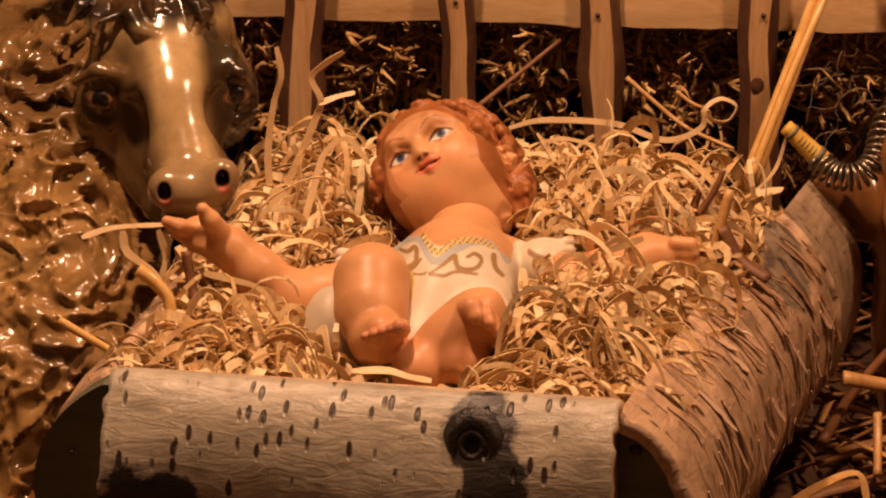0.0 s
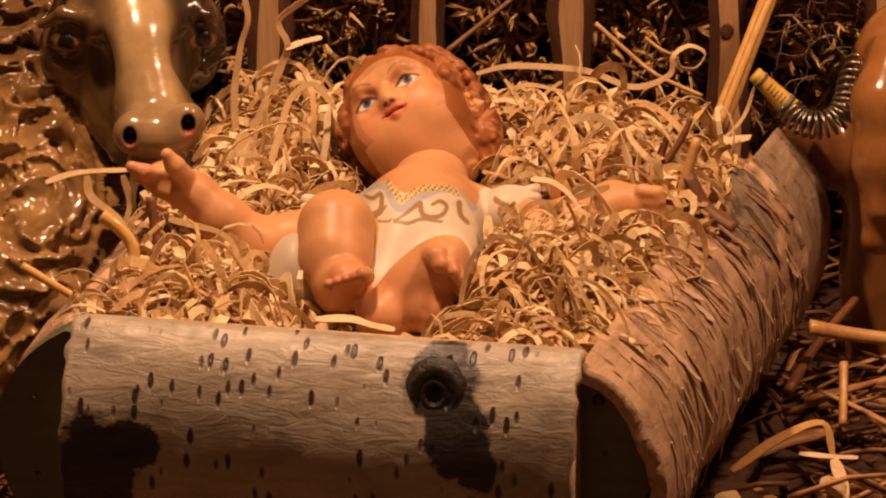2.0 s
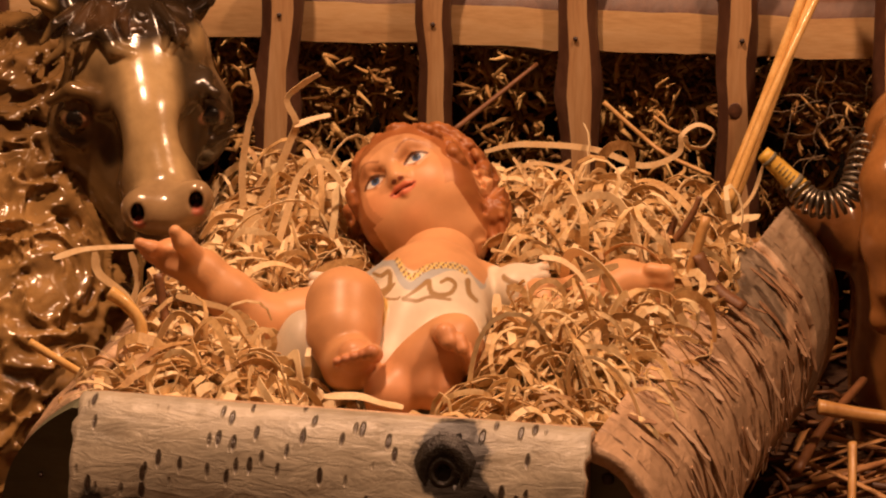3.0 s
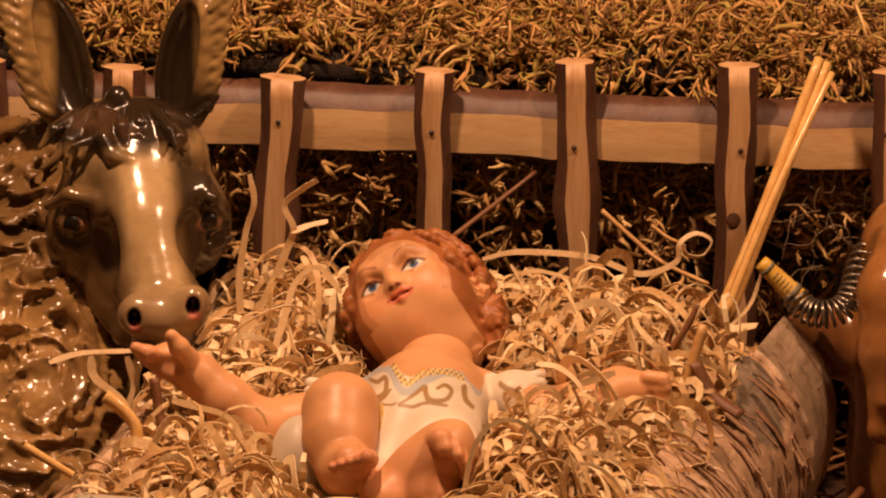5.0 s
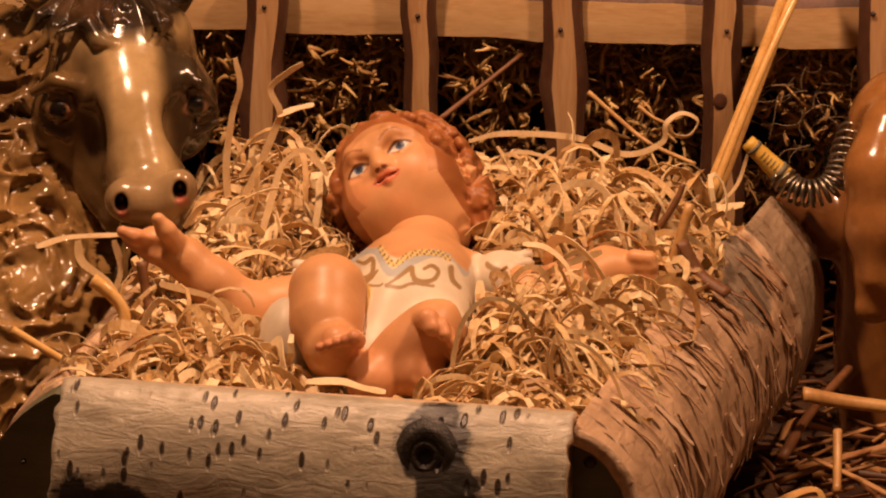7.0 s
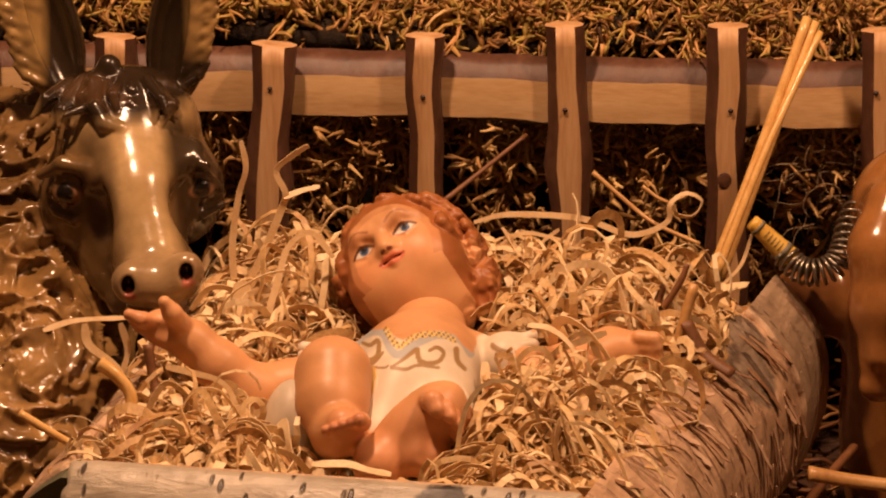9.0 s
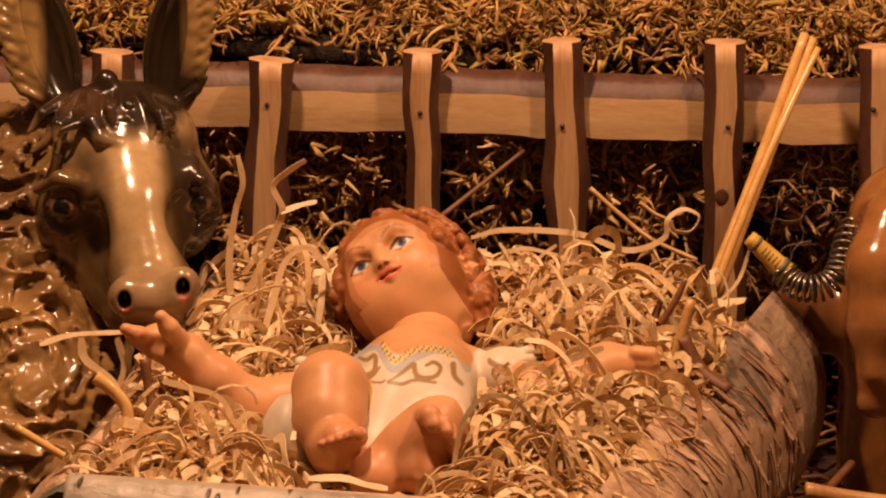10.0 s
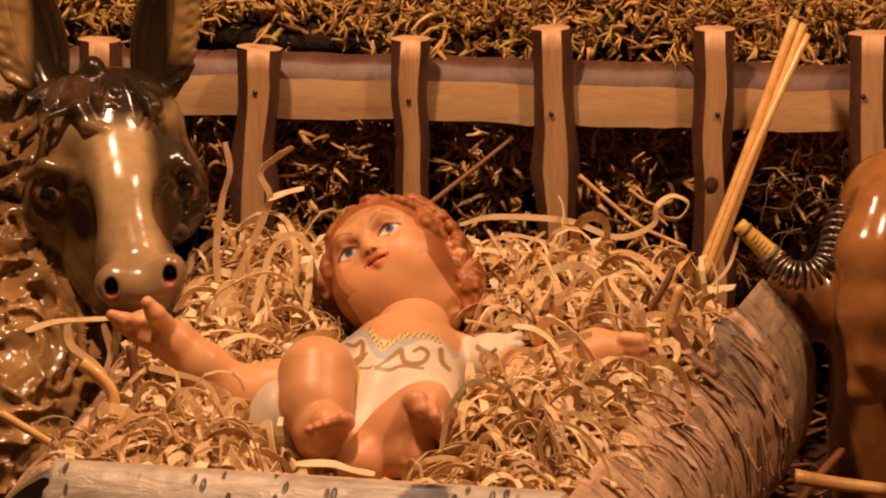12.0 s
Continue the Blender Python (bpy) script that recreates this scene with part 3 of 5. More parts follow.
        seam = stroke(mr, mu, [(-2.1, -2.15), (-0.8, -2.2), (0, -2.3), (0.8, -2.2), (2.1, -2.15)], 0.16, 0.16)
        p.lay(np.where(front, seam, 0), (0.24, 0.05, 0.03))
        return p.done(0.04, 160, 3)

    return c, colour


KNEE_HEM = [(-0.0275, -0.098, 0.1400), (-0.0268, -0.101, 0.1362), (-0.0262, -0.104, 0.1322), (-0.0256, -0.107, 0.1278)]


def infant_trunk():
    c = Clay((-0.080, -0.135, 0.070), (0.052, 0.012, 0.150), 0.00062)
    neck, chest, belly, hips = (-0.0037, -0.022, 0.1302), (-0.0076, -0.055, 0.1236), (-0.0115, -0.085, 0.1174), (-0.0207, -0.105, 0.107)
    c.limb((-0.0061, 0.0, 0.1345), neck, 0.0130, 0.0135, 0.005)
    c.limb(neck, chest, 0.0135, 0.0215, 0.008)
    c.limb((-0.0275, -0.045, 0.1215), (0.0150, -0.042, 0.1226), 0.0122, 0.0122, 0.010)
    c.limb(chest, belly, 0.0240, 0.0265, 0.008)
    c.limb(belly, hips, 0.0265, 0.0240, 0.008)
    # thighs under the cloth and puffed sleeves
    c.ball((-0.0567, -0.096, 0.1112), (0.0135, 0.018, 0.0235), None, 0.008)
    c.limb((-0.012, -0.088, 0.112), (0.002, -0.108, 0.1225), 0.0165, 0.0135, 0.006)
    for q in ((0.0282, -0.05, 0.1253), (-0.0442, -0.05, 0.1217)):
        c.ball(q, (0.0132, 0.0125, 0.0125), None, 0.003)
        for k in range(9):
            a = 2 * math.pi * k / 9
            c.limb(Vector(q) + Vector((0.004, 0.009 * math.cos(a), 0.009 * math.sin(a))), Vector(q) + Vector((0.010 if q[0] > 0 else -0.010, 0.0105 * math.cos(a), 0.0105 * math.sin(a))), 0.0022, 0.0026, 0.0015)
    # beaded hem above the knee
    c.chain(KNEE_HEM, [0.0020] * 4, 0.001)
    for q in spline(KNEE_HEM, 3):
        c.ball(q + Vector((0.0008, -0.0012, 0)), 0.0019, None, 0.0005)
    # folds
    s, g = c.block((-0.075, -0.13, 0.075), (0.05, 0.0, 0.148))
    flat = g.reshape(-1, 3)
    fold = wave(flat * np.array((1.0, 0.5, 0.35), np.float32), 330, 17, 1)
    c.f[s] += (0.0007 * fold * ease(-flat[:, 1], 0.066, 0.09)).reshape(c.f[s].shape).astype(np.float32)

    def colour(v):
        p = Paint(v, SKIN)
        a = (p.v[:, 0] - CHEST[0]) * 1000
        b = ((p.v - CHEST) @ np.array(CAM_U)) * 1000
        # neckline, then cloth below it
        top = np.interp(a, [-60, -29, -24, -19, -12, -10, -6.5, -3.6, 0, 4, 12, 17, 20, 24, 27, 60], [9, 6, 5, 9.2, 10.2, 10.2, 7.4, 6.4, 8, 9.4, 9.4, 7.5, 3.5, 0, 6, 9])
        cloth = ease(top - b, -0.2, 0.3)
        for q in ((0.0282, -0.05, 0.1253), (-0.0442, -0.05, 0.1217)):
            cloth = np.maximum(cloth, 1 - ease(np.linalg.norm(p.v - np.array(q), axis=1), 0.0155, 0.0165))
        p.lay(cloth, (0.74, 0.67, 0.55))
        near = (p.v[:, 1] < -0.02) & (np.abs(a) < 26)
        blue = stroke(a, b, [(-23.7, 3.4), (-19.2, 7.9), (-12.4, 9.0), (-7.9, 2.3), (-4.5, 1.1), (0, 4.1), (10.2, 7.9), (19.2, 5.6), (23.3, 0)], 1.7, 1.7)
        p.lay(np.where(near, 0.85 * blue * cloth, 0), (0.40, 0.45, 0.50))
        gold = (0.30, 0.175, 0.05)
        scroll = np.zeros(len(v))
        for pts, w0, w1 in (
                ([(-20.1, 4.5), (-17, 4.0), (-14, 5.9), (-13.2, 3.5), (-14, 0), (-18.5, -2.3)], 0.7, 1.2),
                ([(-11.5, 1.8), (-14, -1.2), (-17.4, -3.4), (-20, -2.8)], 0.5, 1.0),
                ([(-17, -3.6), (-11, -4.0), (-9.5, -3.2)], 0.5, 0.4),
                ([(-7.9, -3.6), (-3.8, -1.1), (1.4, 2.7)], 0.5, 1.0),
                ([(-7.9, -3.8), (-2.5, -4.6), (2.3, -3.2), (10.4, -4.3)], 0.9, 0.6),
                ([(2.0, 2.5), (2.6, -0.5), (4.4, -3.0)], 1.3, 0.8),
                ([(3.0, -1.6), (6.3, -2.6), (10.6, -1.8), (12.4, 1.2), (9.8, 3.3), (6.9, 2.3)], 1.1, 0.7),
                ([(17.4, 2.0), (17.9, -2.2), (20.8, -5.4)], 1.3, 0.8)):
            scroll = np.maximum(scroll, stroke(a, b, pts, w0, w1))
        p.lay(np.where(near, 0.9 * scroll * cloth, 0), gold)
        beads = stroke(a, b, [(-10.5, 10.0), (-7.4, 5.8), (-4.5, 4.2), (0, 7.0), (4.5, 8.2), (12.4, 7.9), (16.6, 5.6)], 1.25, 1.25)
        p.lay(np.where(near, beads, 0) * ease(np.sin(a * 3.4) * np.sin(b * 2.6 + a), -0.2, 0.2), (0.80, 0.60, 0.20))
        p.lay(np.where(near, beads, 0) * ease(-np.sin(a * 3.4) * np.sin(b * 2.6 + a), 0.1, 0.5), (0.20, 0.11, 0.03))
        # trim of the sleeves and of the hem
        for q in ((0.0282, -0.05, 0.1253), (-0.0442, -0.05, 0.1217)):
            d = p.v - np.array(q)
            m = np.linalg.norm(d, axis=1) < 0.017
            p.lay(np.where(m, stroke(d[:, 0] * 1000, d[:, 2] * 1000, [(-6, 9), (2, 6), (4, 0), (1, -5)], 1.1, 0.8), 0) * 0.9, gold)
            p.lay(np.where(m, stroke(d[:, 0] * 1000, d[:, 2] * 1000, [(9, 8), (8, 0), (6, -8)], 1.6, 1.4), 0) * 0.7, (0.40, 0.45, 0.50))
        for q in spline(KNEE_HEM, 3):
            p.lay(1 - ease(np.linalg.norm(p.v - np.array(q), axis=1), 0.0030, 0.0036), (0.66, 0.44, 0.13))
        return p.done(0.04, 160, 3)

    return c, colour


def infant_limbs():
    c = Clay((-0.140, -0.172, 0.088), (0.096, -0.030, 0.172), 0.0008)
    # raised arm with open palm
    c.chain([(-0.0405, -0.05, 0.1207), (-0.0574, -0.062, 0.1187), (-0.0749, -0.066, 0.1184), (-0.0875, -0.066, 0.1308), (-0.098, -0.064, 0.1405)], [0.0115, 0.0122, 0.0118, 0.0098, 0.0078], 0.004)
    palm = Vector((-0.1078, -0.062, 0.1452))
    c.limb((-0.098, -0.064, 0.1405), palm, 0.0080, 0.0078, 0.004)
    c.ball(palm + Vector((-0.003, 0.001, 0.001)), (0.0085, 0.0062, 0.0068), None, 0.003)
    for a, m, b, r in (((-0.1130, -0.064, 0.1490), (-0.1178, -0.067, 0.1510), (-0.1228, -0.067, 0.1533), 0.0032), ((-0.1135, -0.061, 0.1462), (-0.1178, -0.062, 0.1478), (-0.1216, -0.062, 0.1492), 0.0031), ((-0.1132, -0.058, 0.1434), (-0.1172, -0.058, 0.1444), (-0.1204, -0.058, 0.1452), 0.0029), ((-0.1110, -0.055, 0.1408), (-0.1146, -0.055, 0.1412), (-0.1172, -0.055, 0.1416), 0.0026)):
        c.chain([a, m, b], [r * 1.1, r, r * 0.75], 0.0014)
    c.chain([(-0.1026, -0.068, 0.1495), (-0.1052, -0.072, 0.1552), (-0.1080, -0.073, 0.1602)], [0.0048, 0.0038, 0.0027], 0.002)
    c.ball(palm + Vector((-0.003, -0.010, 0.002)), (0.006, 0.0045, 0.004), None, 0.003, cut=True)
    # other arm, bent into the straw
    c.chain([(0.0318, -0.05, 0.1241), (0.0398, -0.062, 0.1223), (0.0558, -0.055, 0.1246), (0.0698, -0.045, 0.1279), (0.0779, -0.045, 0.1278)], [0.0112, 0.0112, 0.0105, 0.0090, 0.0082], 0.004)
    for i in range(4):
        q = Vector((0.0783, -0.048, 0.1307)) + Vector((0.003, -0.001, 0.004 - 0.004 * i))
        c.chain([q, q + Vector((0.006, -0.003, 0.0002)), q + Vector((0.0075, -0.0045, -0.003))], [0.0032, 0.0029, 0.0022], 0.0012)
    # drawn-up leg: knee, shin coming forward, foot with its toes up
    c.limb((-0.0355, -0.086, 0.1150), (-0.0408, -0.100, 0.1385), 0.0160, 0.0138, 0.006)
    c.chain([(-0.0408, -0.101, 0.1385), (-0.0410, -0.113, 0.1310), (-0.0396, -0.124, 0.1245)], [0.0140, 0.0132, 0.0100], 0.006)
    c.chain([(-0.0395, -0.119, 0.1190), (-0.0370, -0.133, 0.1265), (-0.0360, -0.143, 0.1330)], [0.0098, 0.0092, 0.0070], 0.004)
    for i in range(5):
        f = i / 4
        q = Vector((-0.0430, -0.150, 0.1335)).lerp(Vector((-0.0296, -0.150, 0.1373)), f)
        r = (0.0018, 0.0019, 0.0020, 0.0022, 0.0031)[i]
        c.limb(q + Vector((0.0004, 0.009, -0.004)), q, r * 1.25, r, 0.0006)
    # ankle crease
    c.chain([(-0.0350, -0.137, 0.1350), (-0.0310, -0.130, 0.1352), (-0.0270, -0.122, 0.1340)], [0.0012] * 3, 0.002, cut=True)
    # other leg lying over, its instep and curled toes showing
    ax = [facing(0.72, 0.69, 0), facing(0.69, -0.72, 0), facing(0, 0, 1)]
    c.limb((-0.018, -0.100, 0.104), (0.000, -0.116, 0.1220), 0.0155, 0.0150, 0.006)
    c.ball((-0.0095, -0.136, 0.1275), (0.0245, 0.0118, 0.0125), ax, 0.004)
    c.ball((0.0015, -0.134, 0.1322), (0.0105, 0.0120, 0.0115), ax, 0.005)
    c.ball((-0.0225, -0.146, 0.1175), (0.0105, 0.0100, 0.0100), None, 0.005)
    c.ball((-0.0050, -0.146, 0.1205), (0.0100, 0.0085, 0.0085), None, 0.004)
    for q, r in (((-0.0012, -0.150, 0.1432), 0.0042), ((0.0036, -0.151, 0.1408), 0.0032), ((0.0062, -0.150, 0.1373), 0.0029), ((0.0070, -0.148, 0.1336), 0.0026), ((0.0066, -0.146, 0.1303), 0.0024)):
        q = Vector(q)
        c.chain([q + Vector((-0.003, 0.012, -0.003)), q + Vector((-0.0005, 0.002, 0.0006)), q + Vector((0.0008, -0.0012, -0.0018))], [r * 0.95, r, r * 0.85], 0.0007)
    # hollow of the sole and creases
    c.chain([(0.0005, -0.153, 0.1335), (-0.0030, -0.154, 0.1300), (-0.0045, -0.156, 0.1250)], [0.0030, 0.0038, 0.0028], 0.003, cut=True)
    c.chain([(-0.0065, -0.1515, 0.1400), (-0.0015, -0.152, 0.1372), (0.0030, -0.151, 0.1355)], [0.0010] * 3, 0.0016, cut=True)

    def colour(v):
        p = Paint(v, SKIN)
        p.lay(0.40 * ease(-p.v[:, 1], 0.136, 0.150), (0.68, 0.27, 0.13))
        p.lay(0.35 * ease(-p.v[:, 0], 0.106, 0.118), (0.74, 0.30, 0.15))
        for i in range(5):
            q = np.array(Vector((-0.0430, -0.151, 0.1345)).lerp(Vector((-0.0296, -0.151, 0.1385)), i / 4))
            p.lay(0.5 * (1 - ease(np.linalg.norm(p.v - q, axis=1), 0.0016, 0.0026)), (0.48, 0.17, 0.09))
        return p.done(0.04, 160, 3)

    return c, colour


def cast(name, material, pieces):
    """One mesh out of several skins, each with its own paint."""
    vs, fs, cs, base = [], [], [], 0
    for clay, colour in pieces:
        v, q = clay.skin()
        vs.append(v)
        fs.append(q + base)
        col = np.ones((len(v), 4), np.float32)
        col[:, :3] = colour(v)
        cs.append(col)
        base += len(v)
    me = bpy.data.meshes.new(name)
    me.from_pydata(np.concatenate(vs).tolist(), [], np.concatenate(fs).tolist())
    me.update()
    me.materials.append(material)
    me.polygons.foreach_set("use_smooth", [True] * len(me.polygons))
    a = me.attributes.new("paint", "FLOAT_COLOR", "POINT")
    a.data.foreach_set("color", np.concatenate(cs).ravel())
    return new(name, me)


class Solid:
    """Several clays asked as one."""

    def __init__(self, clays):
        self.clays = clays

    def at(self, p):
        return min(c.at(p) for c in self.clays)


BABY_PIECES = [infant_head(), infant_trunk(), infant_limbs()]
tagged(cast("baby_figurine", M_FIGURE, BABY_PIECES), "painted plaster baby figurine lying on wood wool in a white dress", "figurine")
CLAY_BABY = Solid([c for c, _ in BABY_PIECES])


# ---- the donkey beside the crib ----
D_TOP, D_MID, D_MUZ = Vector((-0.133, 0.085, 0.1868)), Vector((-0.1275, 0.06, 0.1663)), Vector((-0.1171, 0.022, 0.1367))
D_EYES = (Vector((-0.1571, 0.0605, 0.1686)), Vector((-0.1018, 0.0665, 0.1680)))
D_NOSTRILS = (Vector((-0.1288, 0.002, 0.1432)), Vector((-0.1044, 0.002, 0.1484)))


def donkey_head():
    c = Clay((-0.206, -0.012, 0.100), (-0.076, 0.140, 0.276), 0.0009)
    top, mid, muz = D_TOP, D_MID, D_MUZ
    c.ball(top, (0.031, 0.030, 0.026), None, 0.01)
    c.ball((-0.1317, 0.086, 0.1621), (0.0365, 0.028, 0.029), None, 0.008)
    c.chain([top, mid, Vector((-0.1218, 0.042, 0.1491)), muz], [0.0275, 0.0235, 0.0170, 0.0150], 0.008)
    # ridge of the nose
    c.chain([(-0.1325, 0.066, 0.1870), (-0.1268, 0.046, 0.1695), (-0.1205, 0.026, 0.1500)], [0.0140, 0.0125, 0.0110], 0.008)
    c.ball((-0.1166, 0.014, 0.1415), (0.0175, 0.0140, 0.0110), None, 0.005)
    c.ball((-0.1186, 0.022, 0.1255), (0.0135, 0.0125, 0.0085), None, 0.004)
    for q in D_NOSTRILS:
        c.ball(q + Vector((0, 0.0055, 0)), (0.0066, 0.0060, 0.0074), None, 0.008)
    c.limb((-0.1429, 0.08, 0.145), (-0.1313, 0.05, 0.1239), 0.026, 0.012, 0.012)
    c.ball((-0.1541, 0.078, 0.1597), (0.0180, 0.020, 0.022), None, 0.008)
    c.ball((-0.1113, 0.08, 0.1603), (0.0180, 0.020, 0.022), None, 0.008)
    # hollows beside the ridge
    c.ball((-0.1455, 0.040, 0.1600), (0.0085, 0.012, 0.016), None, 0.006, cut=True)
    c.ball((-0.1065, 0.044, 0.1610), (0.0080, 0.012, 0.016), None, 0.006, cut=True)
    for i, eye in enumerate(D_EYES):
        s = (1, -1)[i]
        c.ball(eye + Vector((0, -0.0028, 0)), (0.0078, 0.0074, 0.0060), None, 0.0005)
        c.chain([eye + Vector((-0.0095, -0.001, -0.001)), eye + Vector((-0.003, -0.0060, 0.0060)), eye + Vector((0.004, -0.0060, 0.0058)), eye + Vector((0.0098, -0.002, -0.0015))], [0.0010, 0.0017, 0.0018, 0.0012], 0.0010)
        c.chain([eye + Vector((-0.0095, -0.001, -0.002)), eye + Vector((-0.002, -0.0050, -0.0062)), eye + Vector((0.0095, -0.002, -0.0030))], [0.0009, 0.0012, 0.0010], 0.0010)
        c.chain([eye + Vector((-0.012, 0, 0.006)), eye + Vector((-0.002, -0.006, 0.0125)), eye + Vector((0.009 if s > 0 else 0.003, -0.010, 0.0110))], [0.0022, 0.0032, 0.0030], 0.003)
        c.chain([eye + Vector((-0.008, 0, -0.010)), eye + Vector((0.001, -0.005, -0.0125)), eye + Vector((0.010, -0.004, -0.008))], [0.0014, 0.0019, 0.0014], 0.002)
    for q in D_NOSTRILS:
        c.ball(q + Vector((0, -0.002, 0)), (0.0029, 0.0085, 0.0042), None, 0.0012, cut=True)
    c.chain([(-0.132, 0.016, 0.1315), (-0.1180, 0.006, 0.1310), (-0.104, 0.016, 0.1340)], [0.0011] * 3, 0.0015, cut=True)
    # brow edges
    for a, b, r in (((-0.1560, 0.064, 0.1830), (-0.1440, 0.049, 0.1745), 0.0042), ((-0.1035, 0.064, 0.1845), (-0.1140, 0.049, 0.1770), 0.0042)):
        c.limb(a, b, r, r * 0.7, 0.005)
    # ears: cupped, with ribbed outer fur
    for base, tip, w, o in (((-0.1623, 0.108, 0.197), (-0.1802, 0.12, 0.256), 0.0165, -1), ((-0.1163, 0.108, 0.1945), (-0.1061, 0.12, 0.2523), 0.0150, 1)):
        base, tip = Vector(base), Vector(tip)
        d = (tip - base).normalized()
        n_ = Vector((-0.25 * o, -1.0, 0.15))
        s_ = d.cross(n_).normalized()
        n_ = s_.cross(d).normalized()
        t = [s_, d, n_]
        L = (tip - base).length
        c.ball(base + d * L * 0.50, (w, L * 0.56, 0.0095), t, 0.004)
        c.ball(base + d * L * 0.48 + n_ * 0.007 - s_ * (0.003 if s_.x * o > 0 else -0.003), (w * 0.55, L * 0.48, 0.0085), t, 0.002, cut=True)
        e = s_ if s_.x * o > 0 else -s_
        for i in range(9):
            q = base + d * (L * (0.12 + 0.10 * i)) + e * (w * 0.72) + n_ * 0.005
            c.chain([q - e * 0.004, q + d * 0.006 + e * 0.002, q + d * 0.012 + e * 0.0055], [0.0018, 0.0024, 0.0012], 0.0010)
    # forelock in rolled tufts, with a knob on top
    rng = random.Random(8)
    for i in range(26):
        x = -0.019 + 0.038 * (i % 13) / 12 + rng.uniform(-0.002, 0.002)
        a = Vector((-0.1374 + x, 0.079 - 0.005 * (i // 13), 0.2105 - 9 * x * x + rng.uniform(-0.003, 0.003)))
        b = a + Vector((x * 0.30 + rng.uniform(-0.004, 0.004), -0.011, -0.004 + rng.uniform(-0.003, 0.002)))
        e = a + Vector((x * 0.45 + rng.uniform(-0.007, 0.007), -0.016, -0.008 - 0.009 * rng.random()))
        c.chain([a + Vector((0, 0.02, -0.004)), a, b, e], [0.0036, 0.0034, 0.0028, 0.0010], 0.0004)
    c.chain([(-0.1455, 0.078, 0.2105), (-0.1403, 0.082, 0.2165), (-0.1350, 0.079, 0.2100)], [0.0040, 0.0052, 0.0038], 0.001)
    c.chain([(-0.1445, 0.060, 0.2040), (-0.1405, 0.055, 0.1985), (-0.1340, 0.054, 0.1970)], [0.0040, 0.0036, 0.0024], 0.001)

    def colour(v):
        p = Paint(v, (0.17, 0.105, 0.042))
        x, z = p.v[:, 0], p.v[:, 2]
        a, b = np.array(top), np.array(muz)
        ab = b - a
        t = ((p.v - a) @ ab) / (ab @ ab)
        line = -0.1325 + np.clip(t, -0.2, 1.2) * 0.0140
        off = x - line
        tan = (0.46, 0.33, 0.165)
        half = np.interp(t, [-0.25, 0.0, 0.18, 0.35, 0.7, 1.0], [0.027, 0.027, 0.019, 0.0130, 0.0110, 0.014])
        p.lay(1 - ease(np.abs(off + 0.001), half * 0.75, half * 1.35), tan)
        # dark fur and shade painted together on the right flank and left hollow
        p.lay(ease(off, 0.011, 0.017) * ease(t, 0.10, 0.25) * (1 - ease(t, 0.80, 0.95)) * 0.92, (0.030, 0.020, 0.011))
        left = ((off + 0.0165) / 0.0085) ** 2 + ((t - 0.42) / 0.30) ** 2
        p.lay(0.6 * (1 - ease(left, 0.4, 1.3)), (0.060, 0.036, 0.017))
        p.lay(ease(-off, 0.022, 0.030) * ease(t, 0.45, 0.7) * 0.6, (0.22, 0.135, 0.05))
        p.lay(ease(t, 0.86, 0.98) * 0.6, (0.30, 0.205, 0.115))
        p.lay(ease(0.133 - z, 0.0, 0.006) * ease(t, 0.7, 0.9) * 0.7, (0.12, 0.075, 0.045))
        # dark poll, forelock and inner ears, tan outer ears
        dark = ease(z + 0.003 * wave(p.v, 150, 77), 0.1975, 0.2035)
        p.lay(dark, (0.026, 0.016, 0.008))
        p.lay(dark * ease(wave(p.v, 190, 81), 0.2, 0.8) * 0.6, (0.085, 0.045, 0.02))
        outer = np.maximum(ease(-x, 0.1680, 0.1725), ease(x, -0.1105, -0.1060) * ease(z, 0.212, 0.222))
        up = ease(z, 0.196, 0.206)
        p.lay(up * outer * 0.9, (0.36, 0.235, 0.09))
        p.lay(up * outer * ease(np.abs(wave(p.v, 420, 83, 1)), 0.35, 0.1) * 0.6, (0.11, 0.065, 0.026))
        for i, e in enumerate(D_EYES):
            e = np.array(e)
            s = (1, -1)[i]
            k = np.linalg.norm((p.v - e) / np.array((0.0145, 0.03, 0.0125)), axis=1)
            p.lay((1 - ease(k, 0.7, 1.25)) * 0.35, (0.070, 0.040, 0.019))
            k = np.linalg.norm((p.v - e) / np.array((0.0080, 0.0140, 0.0050)), axis=1)
            p.lay(1 - ease(k, 0.85, 1.0), (0.42, 0.22, 0.12))
            k = np.linalg.norm((p.v - e - np.array((-0.0012 * s, 0, 0.0004))) / np.array((0.0048, 0.02, 0.0050)), axis=1)
            p.lay(1 - ease(k, 0.85, 1.0), (0.010, 0.007, 0.005))
        for q in D_NOSTRILS:
            q = np.array(q)
            k = np.linalg.norm((p.v - q) / np.array((0.0034, 0.010, 0.0046)), axis=1)
            p.lay(1 - ease(k, 0.8, 1.0), (0.030, 0.012, 0.009))
            k = np.linalg.norm((p.v - q + np.array((-0.0008, 0.0, 0.0044))) / np.array((0.0034, 0.010, 0.0026)), axis=1)
            p.lay(0.85 * (1 - ease(k, 0.6, 1.0)), (0.42, 0.12, 0.08))
        return p.done(0.10, 200, 31)

    return c, colour


